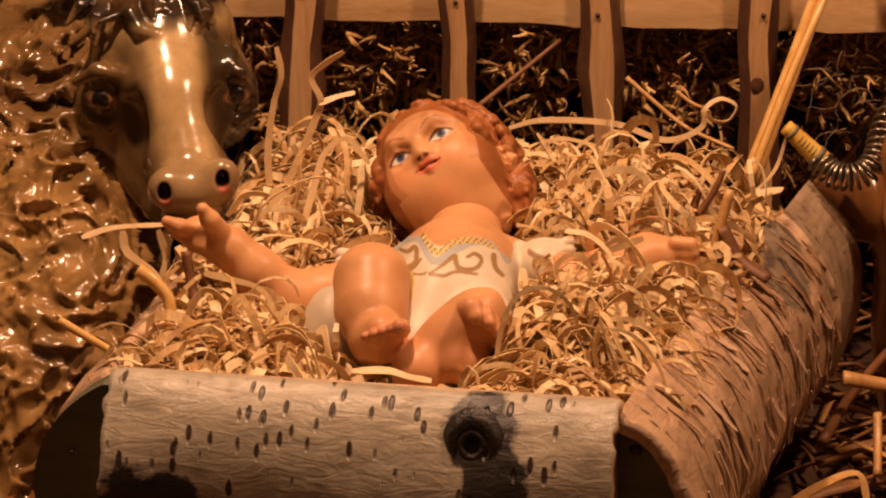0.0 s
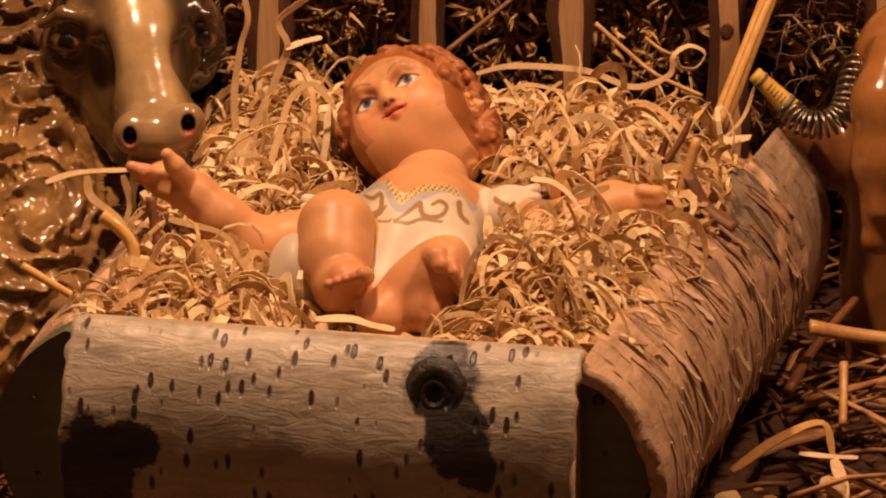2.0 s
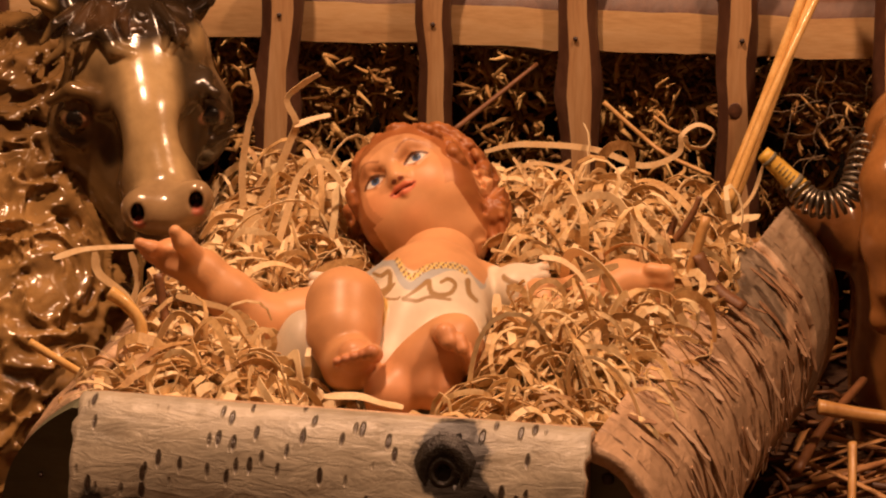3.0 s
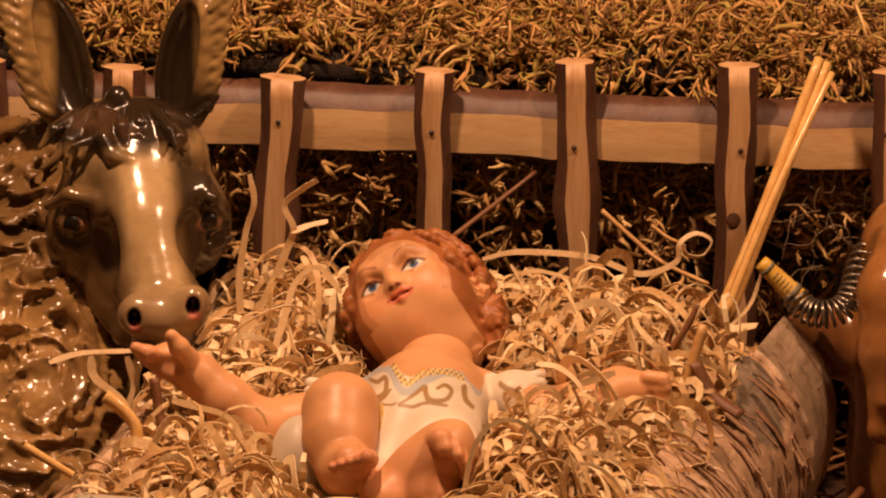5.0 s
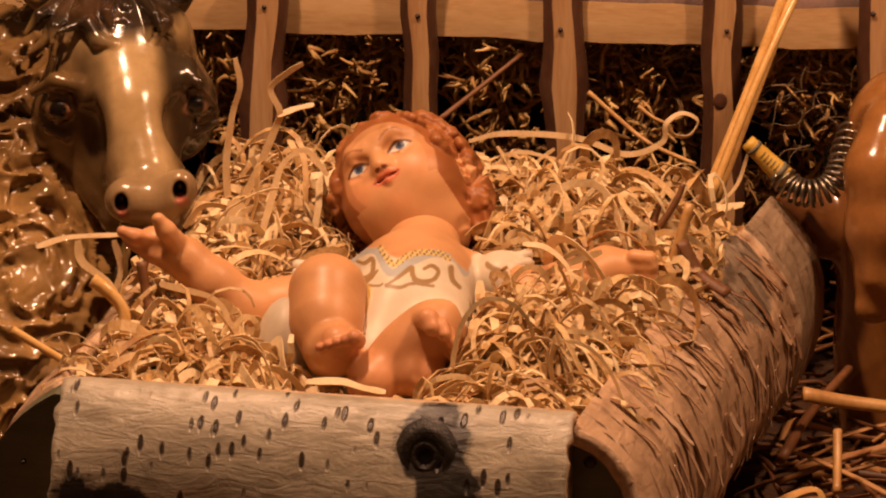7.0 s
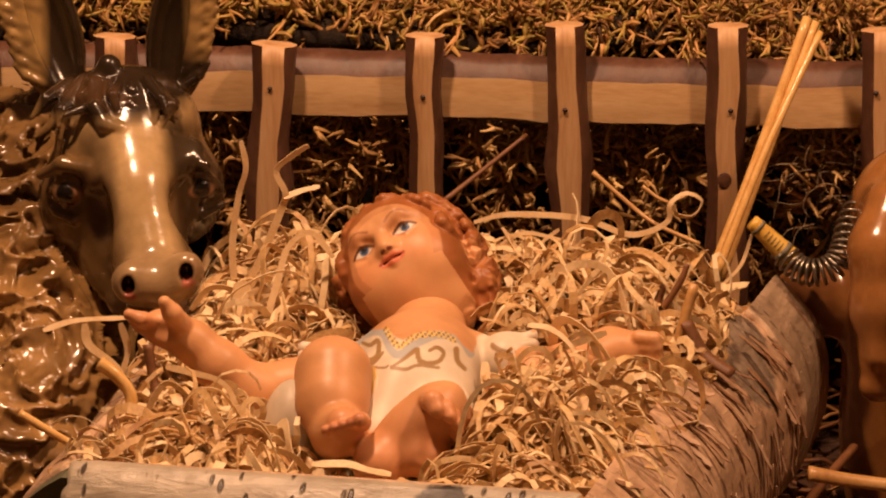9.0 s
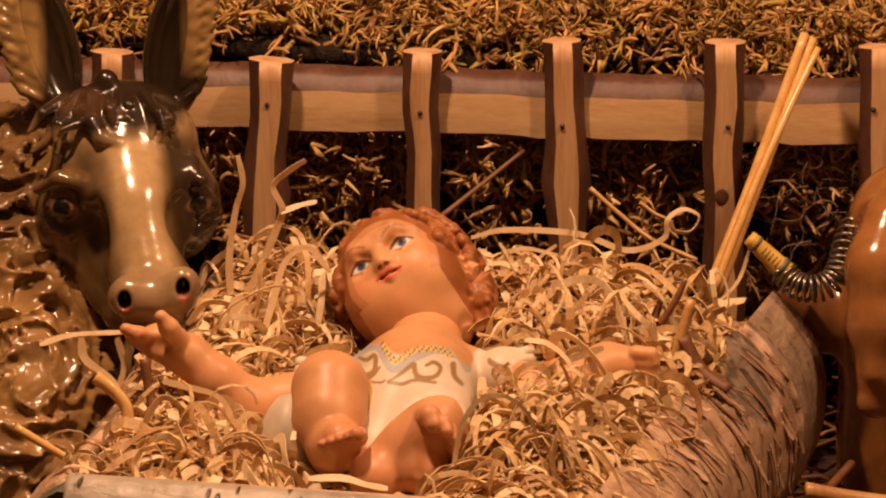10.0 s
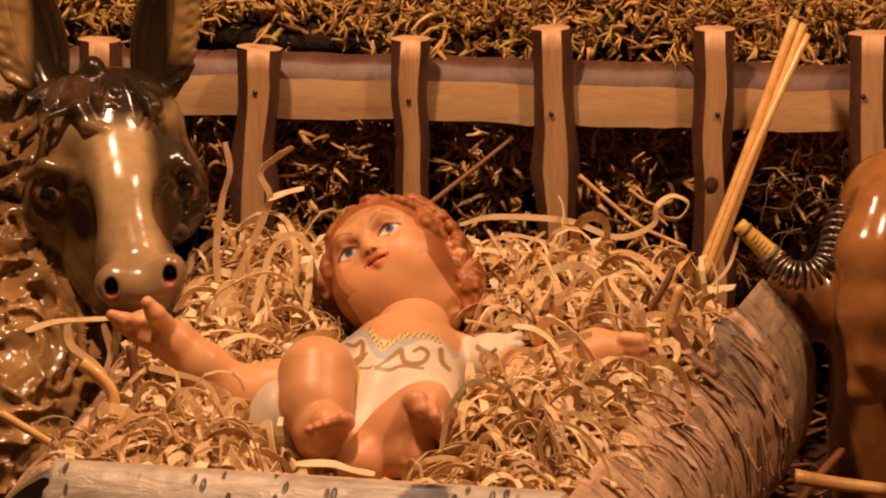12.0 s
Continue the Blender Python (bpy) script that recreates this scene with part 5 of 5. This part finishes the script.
# stalks leaning on the fence
def bundle():
    root = new("straw_bundle")
    tagged(root, "three glossy golden straw stalks leaning against the fence", "straw")
    for (a, m, b), r in ((((0.1199, 0.092, 0.1134), (0.1411, 0.118, 0.1582), (0.1664, 0.148, 0.2177)), 0.0024), (((0.1243, 0.092, 0.1134), (0.1456, 0.118, 0.1608), (0.1702, 0.148, 0.2156)), 0.0020), (((0.1224, 0.087, 0.1171), (0.1444, 0.113, 0.1635), (0.172, 0.144, 0.212)), 0.0017)):
        vs, fs = [], []
        tube(vs, fs, spline((a, m, b), 10), r * 1.15, r * 0.9, 10)
        mesh_object("stalk", vs, fs, M_GOLD, root)


bundle()


# ---- fence of split sticks ----
def stick(name, line, widths, depth, parent, face_mat, seed, back=Vector((0, 1, 0)), label="", prof=None):
    """A split stick: flat pale face in front, barked flanks and a round back."""
    vs, fs, mats = [], [], []
    n = len(line)
    d = (line[-1] - line[0]).normalized()
    side = d.cross(back).normalized()
    prof = prof or [(-1.0, 0.60), (-0.92, 0.26), (-0.56, 0.03), (-0.2, 0.0), (0.12, 0.0), (0.42, 0.02), (0.94, 0.22), (1.0, 0.55), (0.6, 0.92), (-0.6, 0.92)]
    m = len(prof)
    for i, p in enumerate(line):
        for k, (a, b) in enumerate(prof):
            w = widths[i] * 0.5
            j = 1 + 0.10 * noise.noise((i * 0.35, k * 0.8, seed)) + 0.05 * noise.noise((i * 1.3, k, seed + 3))
            if abs(a) < 0.7:
                j *= 1 + 0.30 * noise.noise((i * 0.25, (a > 0) * 5.0, seed + 9))
            vs.append(tuple(p + side * (a * w * j) + back * (b * depth) + side * (0.0012 * noise.noise((i * 0.3, 0, seed)))))
    for i in range(n - 1):
        for k in range(m):
            fs.append((i * m + k, i * m + (k + 1) % m, (i + 1) * m + (k + 1) % m, (i + 1) * m + k))
            mats.append(0 if k in (2, 3, 4) else 1)
    fs.append(tuple(reversed(range(m))))
    fs.append(tuple((n - 1) * m + k for k in range(m)))
    mats += [0, 0]
    ob = mesh_object(name, vs, fs, face_mat, parent, label)
    ob.data.materials.append(M_STICKBARK)
    for f, q in zip(ob.data.polygons, mats):
        f.material_index = q
    bm = bmesh.new()
    bm.from_mesh(ob.data)
    bmesh.ops.recalc_face_normals(bm, faces=bm.faces)
    sharp = [e for e in bm.edges if len(e.link_faces) == 2 and e.link_faces[0].material_index != e.link_faces[1].material_index]
    for e in sharp:
        e.smooth = False
    bm.to_mesh(ob.data)
    bm.free()
    return ob


def fence():
    root = new("fence")
    tagged(root, "low rustic fence of split sticks nailed to one rail", "fence")
    back = Vector((0.12, 1, 0)).normalized()
    tops = [(-0.2129, 0.205, 0.2005), (-0.1478, 0.196, 0.1998), (-0.0746, 0.186, 0.1976), (-0.0056, 0.18, 0.2023), (0.0587, 0.174, 0.208), (0.1312, 0.162, 0.2095), (0.2008, 0.15, 0.2094)]
    feet = [(-0.2124, 0.205, 0.0958), (-0.1521, 0.196, 0.0986), (-0.081, 0.186, 0.1017), (-0.0062, 0.18, 0.1036), (0.0607, 0.174, 0.1055), (0.1319, 0.162, 0.1092), (0.2015, 0.15, 0.1129)]
    wide = (0.019, 0.0200, 0.0195, 0.0170, 0.0182, 0.0192, 0.0200)
    nails = [None, None, (-0.076, 0.183, 0.1779), (-0.0059, 0.177, 0.1747), (0.0589, 0.171, 0.1692), (0.1336, 0.159, 0.1712), (0.1981, 0.147, 0.1816)]
    for i, (t, f, w) in enumerate(zip(tops, feet, wide)):
        t, f = Vector(t), Vector(f)
        d = (t - f) / (t.z - f.z)
        foot = t - d * (t.z + 0.02)
        foot.y = t.y
        n = 24
        line = [foot + (Vector(t) - foot) * (k / n) for k in range(n + 1)]
        ws = [w * (1 + 0.12 * noise.noise((k * 0.22, i * 3.1, 0))) for k in range(n + 1)]
        for b in ((17, 0.22), (9, 0.12)) if i in (2, 4) else ((12, 0.15),):
            for k in range(n + 1):
                ws[k] *= 1 + b[1] * math.exp(-((k - b[0]) / 1.2) ** 2)
        p = stick("post", line, ws, 0.013, root, M_SPLIT, i * 7 + 1, back, "split stick with pale face and reddish bark flanks")
        if nails[i]:
            bm = bmesh.new()
            q = Vector(nails[i])
            q = Vector((q.x, t.y + (q.x - t.x) * -0.12, q.z))
            bmesh.ops.create_cone(bm, cap_ends=True, segments=12, radius1=0.0013, radius2=0.0010, depth=0.0016, matrix=Matrix.Translation(q - back * 0.0002) @ Matrix.Rotation(radians(90), 4, "X"))
            part("nail", bm, M_NAIL, p)
    # knots in the posts' faces
    for q in ((0.1312, 0.162, 0.1382),):
        bm = bmesh.new()
        bmesh.ops.create_uvsphere(bm, u_segments=16, v_segments=8, radius=1, matrix=Matrix.Translation(q) @ Matrix.Diagonal((0.0034, 0.0006, 0.0040, 1)))
        part("knot", bm, M_KNOTWOOD, root, "dark wood knot")
    a, b = Vector((-0.2273, 0.222, 0.1765)), Vector((0.2329, 0.158, 0.1749))
    n = 60
    line = [a + (b - a) * (k / n) + Vector((0, 0, 0.0014 * noise.noise((k * 0.15, 5, 5)))) for k in range(n + 1)]
    ws = [0.0305 * (1 + 0.05 * noise.noise((k * 0.2, 2, 2))) for k in range(n + 1)]
    stick("rail", line, ws, 0.016, root, M_SPLIT_RAIL, 40, back, "pale split rail with bark along its upper edge", [(-1.0, 0.40), (-0.97, 0.12), (-0.90, 0.02), (-0.5, 0.0), (0.0, 0.0), (0.34, 0.03), (0.72, 0.24), (1.0, 0.62), (0.6, 0.95), (-0.6, 0.92)])


fence()


# ---- mossy bank behind the fence ----
def strands(rng, vs, fs, p, length, r, droop, bend=0.6):
    """One mossy shoot with a few side twigs."""
    d = Vector((rng.gauss(0, 0.6), rng.gauss(-0.5, 0.5), rng.gauss(0.35, 0.5))).normalized()
    line = [p]
    ax = Vector((rng.gauss(0, 1), rng.gauss(0, 1), rng.gauss(0, 1))).normalized()
    for i in range(5):
        d = (Matrix.Rotation(rng.uniform(0.1, bend), 3, ax) @ d + Vector((0, 0, -droop))).normalized()
        line.append(line[-1] + d * (length / 5))
    tube(vs, fs, line, r, r * 0.35, 4, 0.6)
    for i in (0, 1, 2, 3, 4):
        if rng.random() < 0.85:
            q = line[i]
            e = (d + Vector((rng.gauss(0, 0.9), rng.gauss(0, 0.9), rng.gauss(0, 0.9)))).normalized()
            m = q + e * (length * 0.22)
            tube(vs, fs, [q, m, m + (e + d * 0.6).normalized() * (length * 0.16)], r * 0.85, r * 0.3, 3, 0.6)


def bank():
    root = new("mossy_bank")
    tagged(root, "bank covered in olive and brown dry moss behind the fence", "moss", kind="stuff")
    rail = lambda x: 0.196 - 0.02 * (x / 0.35)          # crest height along the fence
    depth = lambda x: 0.205 - 0.115 * x
    # bank base behind the shoots, coloured near black as their gap shade
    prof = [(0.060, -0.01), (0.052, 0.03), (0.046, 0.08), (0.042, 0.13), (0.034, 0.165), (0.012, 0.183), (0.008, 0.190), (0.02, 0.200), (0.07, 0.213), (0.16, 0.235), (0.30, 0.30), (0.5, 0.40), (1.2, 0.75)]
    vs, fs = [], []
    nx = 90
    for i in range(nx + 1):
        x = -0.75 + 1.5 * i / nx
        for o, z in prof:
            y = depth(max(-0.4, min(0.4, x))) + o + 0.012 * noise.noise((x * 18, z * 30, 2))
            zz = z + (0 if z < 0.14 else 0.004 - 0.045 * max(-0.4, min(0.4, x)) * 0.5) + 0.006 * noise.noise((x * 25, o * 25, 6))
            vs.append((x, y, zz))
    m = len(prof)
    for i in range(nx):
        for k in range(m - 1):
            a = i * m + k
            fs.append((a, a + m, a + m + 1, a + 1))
    mesh_object("gap_backing", vs, fs, M_GAP_DARK, root)
    rng = random.Random(21)
    vs, fs = [], []
    for _ in range(9000):
        x = rng.uniform(-0.34, 0.34)
        o = rng.uniform(0.011, 0.15) if rng.random() < 0.6 else rng.uniform(0.011, 0.05)
        tuft = noise.noise((x * 55, o * 55, 4))
        if tuft < -0.14:
            continue
        zz = float(np.interp(o, [0.008, 0.02, 0.07, 0.16], [0.186, 0.198, 0.212, 0.236])) + 0.004 - 0.0225 * x
        strands(rng, vs, fs, Vector((x, depth(x) + o, zz + 0.017 * tuft + rng.uniform(-0.006, 0.006))), rng.uniform(0.014, 0.030), rng.uniform(0.0009, 0.0022), 0.10, 1.1)
    mesh_object("moss_shoots", vs, fs, M_MOSS, root)
    vs, fs = [], []
    for _ in range(5200):
        x, z = rng.uniform(-0.32, 0.32), rng.uniform(0.05, 0.160)
        o = float(np.interp(z, [0.03, 0.08, 0.13, 0.165, 0.183], [0.052, 0.046, 0.042, 0.034, 0.014]))
        if noise.noise((x * 16, z * 24, 8)) < 0.02:
            continue
        strands(rng, vs, fs, Vector((x, depth(x) + max(0.010, o - rng.uniform(0.008, 0.036)), z)), rng.uniform(0.012, 0.028), rng.uniform(0.0011, 0.0024), 0.12, 0.8)
    mesh_object("dry_shoots", vs, fs, M_MOSS_DRY, root)
    # curled clumps just behind the rail
    vs, fs = [], []
    for q in ((-0.0546, 0.2, 0.1466), (-0.0377, 0.2, 0.1344), (-0.0588, 0.2, 0.1139), (-0.0245, 0.2, 0.1493), (0.0882, 0.2, 0.1193), (0.1054, 0.2, 0.1084), (0.1142, 0.2, 0.133), (0.0957, 0.2, 0.1385), (0.1619, 0.18, 0.1442), (0.1729, 0.18, 0.1199), (0.1827, 0.18, 0.1388), (0.1927, 0.18, 0.1523), (-0.1009, 0.21, 0.1438), (-0.0961, 0.21, 0.1163), (0.0251, 0.2, 0.1357), (0.0382, 0.19, 0.1114)):
        for _ in range(34):
            x = q[0] + rng.gauss(0, 0.009)
            p = Vector((x, depth(x) + rng.uniform(-0.002, 0.016), q[2] + rng.gauss(0, 0.009)))
            strands(rng, vs, fs, p, rng.uniform(0.012, 0.026), rng.uniform(0.0012, 0.0024), 0.05, 0.9)
    mesh_object("curled_clumps", vs, fs, M_MOSS_DRY, root)
    # long grassy tufts by the donkey's ear
    vs, fs = [], []
    for _ in range(170):
        x = rng.choice((rng.gauss(-0.085, 0.010), rng.gauss(-0.050, 0.014), rng.gauss(-0.035, 0.012)))
        p = Vector((x, depth(x) + rng.uniform(0.015, 0.03), rng.uniform(0.125, 0.160)))
        q = p + Vector((rng.uniform(-0.004, 0.024), -0.01, -rng.uniform(0.012, 0.032)))
        tube(vs, fs, spline((p, (p + q) / 2 + Vector((0.006, -0.006, 0.003)), q), 3), 0.0011, 0.0005, 4, 0.5)
    mesh_object("hanging_blades", vs, fs, M_MOSS_DRY, root)
    # fine roots on the shaded bank
    vs, fs = [], []
    for _ in range(60):
        p = Vector((0.1728, 0.17, 0.1364)) + Vector((rng.gauss(0, 0.012), rng.gauss(0.01, 0.008), rng.gauss(0, 0.014)))
        pts = [p]
        d = Vector((rng.gauss(0, 1), rng.gauss(0, 0.4), rng.gauss(0, 1))).normalized()
        for _ in range(5):
            d = (d + Vector((rng.gauss(0, 0.5), rng.gauss(0, 0.3), rng.gauss(0, 0.5)))).normalized()
            pts.append(pts[-1] + d * 0.006)
        tube(vs, fs, spline(pts, 3), 0.0003, 0.0002, 3)
    mesh_object("fine_roots", vs, fs, M_HAIRROOT, root)


bank()


# ---- spring with a yellow sleeve hanging by the ox ----
def spring():
    root = new("coil_spring")
    tagged(root, "bent steel coil spring with a yellow sleeve on its end", "spring")
    mid = spline([(0.152, 0.084, 0.1271), (0.1575, 0.08, 0.1219), (0.1646, 0.077, 0.1208), (0.1725, 0.078, 0.1231), (0.1773, 0.082, 0.129), (0.1799, 0.088, 0.1362), (0.1842, 0.096, 0.1427), (0.1924, 0.104, 0.1468)], 40)
    tot = len(mid)
    pts = []
    ref = Vector((0, -1, 0))
    for i, p in enumerate(mid):
        d = (mid[min(i + 1, tot - 1)] - mid[max(i - 1, 0)]).normalized()
        ref = (ref - d * ref.dot(d)).normalized()
        o = d.cross(ref)
        a = i * 2 * math.pi * 21 / tot
        r = 0.0056
        pts.append(p + ref * (r * math.cos(a)) + o * (r * math.sin(a)))
    vs, fs = [], []
    tube(vs, fs, pts, 0.0009, 0.0009, 6)
    mesh_object("coil", vs, fs, M_SPRING, root)
    a, b = Vector((0.1376, 0.086, 0.1417)), Vector((0.1545, 0.084, 0.1253))
    vs, fs = [], []
    line = [a + (b - a) * (k / 14) for k in range(15)]
    tube(vs, fs, line, 0.0034, 0.0050, 16)
    for i in range(len(vs)):
        v = Vector(vs[i])
        vs[i] = tuple(v + (v - (a + b) / 2).normalized() * 0.0003 * noise.noise(v * 400))
    sl = mesh_object("sleeve", vs, fs, M_YELLOW, root, "worn yellow sleeve with grey print")
    d = (b - a).normalized()
    for t, w in ((0.16, 0.0016), (0.80, 0.0026)):
        vs, fs = [], []
        p = a + (b - a) * t
        tube(vs, fs, [p - d * w / 2, p + d * w / 2], 0.0034 + 0.0016 * t + 0.0003, 0.0034 + 0.0016 * t + 0.0004, 16)
        mesh_object("band", vs, fs, M_GREYBAND, sl)
    for i in range(5):
        vs, fs = [], []
        p = a + (b - a) * (0.34 + 0.085 * i)
        rr = 0.0034 + 0.0016 * (0.34 + 0.085 * i)
        nrm = (Vector((0, -1, 0.35)) - d * Vector((0, -1, 0.35)).dot(d)).normalized()
        o = d.cross(nrm)
        tube(vs, fs, [p + (nrm * math.cos(q) + o * math.sin(q)) * (rr + 0.00012) for q in (-0.5, -0.2, 0.1, 0.4)], 0.00025, 0.00025, 4)
        mesh_object("print_bar", vs, fs, M_GREYBAND, sl)


spring()


# ---- litter on the ground ----
def litter():
    root = new("ground_straw")
    tagged(root, "dry brown straw litter scattered on the ground round the crib", "straw", kind="stuff")
    rng = random.Random(5)
    vs, fs = [], []
    n = 0
    while n < 1500:
        x, y = rng.uniform(-0.33, 0.36), rng.uniform(-0.33, 0.22)
        q = CRIB_INV @ Vector((x, y, 0))
        if abs(q.x) < 0.125 and -0.02 < q.y < 0.27:
            continue
        z = rng.uniform(0.0, 0.022)
        th, l = rng.uniform(0, math.pi), rng.uniform(0.02, 0.075)
        d = Vector((math.cos(th), math.sin(th), rng.uniform(-0.25, 0.25)))
        a = Vector((x, y, z))
        b, e = a + d * l * 0.5 + Vector((0, 0, rng.uniform(0, 0.004))), a + d * l
        bad = False
        for w in (b, e):
            k = CRIB_INV @ w
            bad |= abs(k.x) < 0.132 and -0.025 < k.y < 0.275
        if bad:
            continue
        if rng.random() < 0.6:
            tube(vs, fs, [a, b, e], rng.uniform(0.0007, 0.0017), rng.uniform(0.0005, 0.0012), 5)
        else:
            ribbon(vs, fs, spline((a, b, e), 3), rng.uniform(0.002, 0.006), 0.0004, rng=rng)
        n += 1
    mesh_object("straw_litter", vs, fs, M_LITTER, root)


litter()


shaving([(0.1178, -0.075, 0.0229), (0.1378, -0.065, 0.033), (0.1558, -0.06, 0.0374), (0.1593, -0.07, 0.027)], 0.0046, M_STALK, "bent flat straw arching over the ground litter", side=(0.2, 0.9, 0.4))
shaving([(0.1589, -0.078, 0.0291), (0.1621, -0.09, 0.0195), (0.1591, -0.1, 0.0091)], 0.0044, M_WOOL_PALE, "broad pale straw blade lying on the ground")
shaving([(0.1455, -0.07, 0.0282), (0.1587, -0.075, 0.0288), (0.169, -0.075, 0.0283)], 0.0020, M_WOOL_PALE, "thin pale straw on the ground")
shaving([(0.1258, -0.09, 0.0219), (0.1387, -0.1, 0.0164), (0.1447, -0.11, 0.0111)], 0.0026, M_STALK, "brown straw blade on the ground")
stalk([(0.1546, -0.01, 0.0604), (0.1715, -0.008, 0.0563), (0.1931, -0.006, 0.0525)], 0.0036, 0.0030, M_STALK, "thick dry stem lying beside the crib", "dry_stem", 0.7)
stalk([(0.1441, -0.03, 0.0393), (0.1593, 0.01, 0.0438), (0.18, 0.05, 0.0494)], 0.0030, 0.0024, M_BROWN, "dark broken twig leaning beside the crib", "twig", 0.8)
stalk([(0.1682, -0.02, 0.0479), (0.1674, -0.03, 0.0393), (0.1658, -0.045, 0.0303)], 0.0022, 0.0020, M_STALK, "short stem standing in the litter", "dry_stem", 0.8)


def chip(where, size, turn):
    bm = bmesh.new()
    bmesh.ops.create_cube(bm, size=1)
    for v in bm.verts:
        v.co = Vector((v.co.x * size[0] * (1 + 0.15 * math.sin(v.co.y * 5 + v.co.z * 3)), v.co.y * size[1] * (1 + 0.2 * v.co.x), v.co.z * size[2]))
    bmesh.ops.bevel(bm, geom=bm.edges[:], offset=min(size) * 0.18, segments=2, affect="EDGES")
    me = bpy.data.meshes.new("wood_chip")
    bm.to_mesh(me)
    bm.free()
    me.materials.append(M_WOOL_PALE)
    ob = new("wood_chip", me)
    ob.matrix_world = Matrix.Translation(where) @ Euler(turn).to_matrix().to_4x4()
    tagged(ob, "small pale wood chip lying in the ground litter", "wood chip", "chips on the ground")


chip((0.1152, -0.105, 0.0222), (0.014, 0.009, 0.004), (0.7, 0.3, 0.9))
chip((0.1575, -0.09, 0.0219), (0.010, 0.007, 0.005), (0.9, 0.5, 0.2))

shaving([(-0.0732, -0.01, 0.1238), (-0.0663, 0.0, 0.1451), (-0.0617, 0.005, 0.1582), (-0.0524, 0.008, 0.1634), (-0.043, 0.005, 0.1533)], 0.0026)
shaving([(-0.0435, 0.012, 0.1164), (-0.053, 0.016, 0.13), (-0.0624, 0.018, 0.1343), (-0.0718, 0.014, 0.1257)], 0.0024, side=(0.2, 0.4, 1))
shaving([(-0.1003, -0.1, 0.1169), (-0.0964, -0.104, 0.1324), (-0.0854, -0.104, 0.1335), (-0.0757, -0.104, 0.1207), (-0.0669, -0.106, 0.1191)], 0.0026)
shaving([(-0.1078, -0.08, 0.1357), (-0.0987, -0.084, 0.1347), (-0.0853, -0.086, 0.1307), (-0.0786, -0.09, 0.1203)], 0.0024, side=(0.2, 0.4, 1))
shaving([(-0.116, -0.11, 0.1229), (-0.1061, -0.106, 0.1377), (-0.0951, -0.108, 0.1291), (-0.0901, -0.116, 0.1158)], 0.0024)
shaving([(0.032, -0.11, 0.1205), (0.044, -0.108, 0.1338), (0.0584, -0.104, 0.1324), (0.0674, -0.104, 0.1207)], 0.0028)
shaving([(0.0468, -0.13, 0.1117), (0.0511, -0.128, 0.1271), (0.0632, -0.124, 0.1279), (0.0779, -0.116, 0.1134)], 0.0030, side=(0.2, 0.5, 1))
shaving([(0.0688, -0.07, 0.1203), (0.0755, -0.068, 0.1315), (0.086, -0.062, 0.1271), (0.0898, -0.06, 0.1096)], 0.0026)
shaving([(0.0622, 0.0, 0.1401), (0.074, 0.005, 0.1459), (0.0858, 0.005, 0.1385), (0.0902, -0.005, 0.127)], 0.0024)
shaving([(0.0272, 0.0, 0.1328), (0.0389, 0.004, 0.1388), (0.0506, 0.0, 0.1328), (0.0645, 0.0, 0.1377)], 0.0022, side=(0.2, 0.4, 1))
shaving([(0.0269, -0.15, 0.1215), (0.0377, -0.146, 0.1291), (0.0486, -0.142, 0.1208)], 0.0026)
shaving([(0.073, -0.08, 0.1096), (0.0844, -0.074, 0.117), (0.095, -0.064, 0.123), (0.1083, -0.05, 0.1229)], 0.0022, side=(0.2, 0.4, 1))
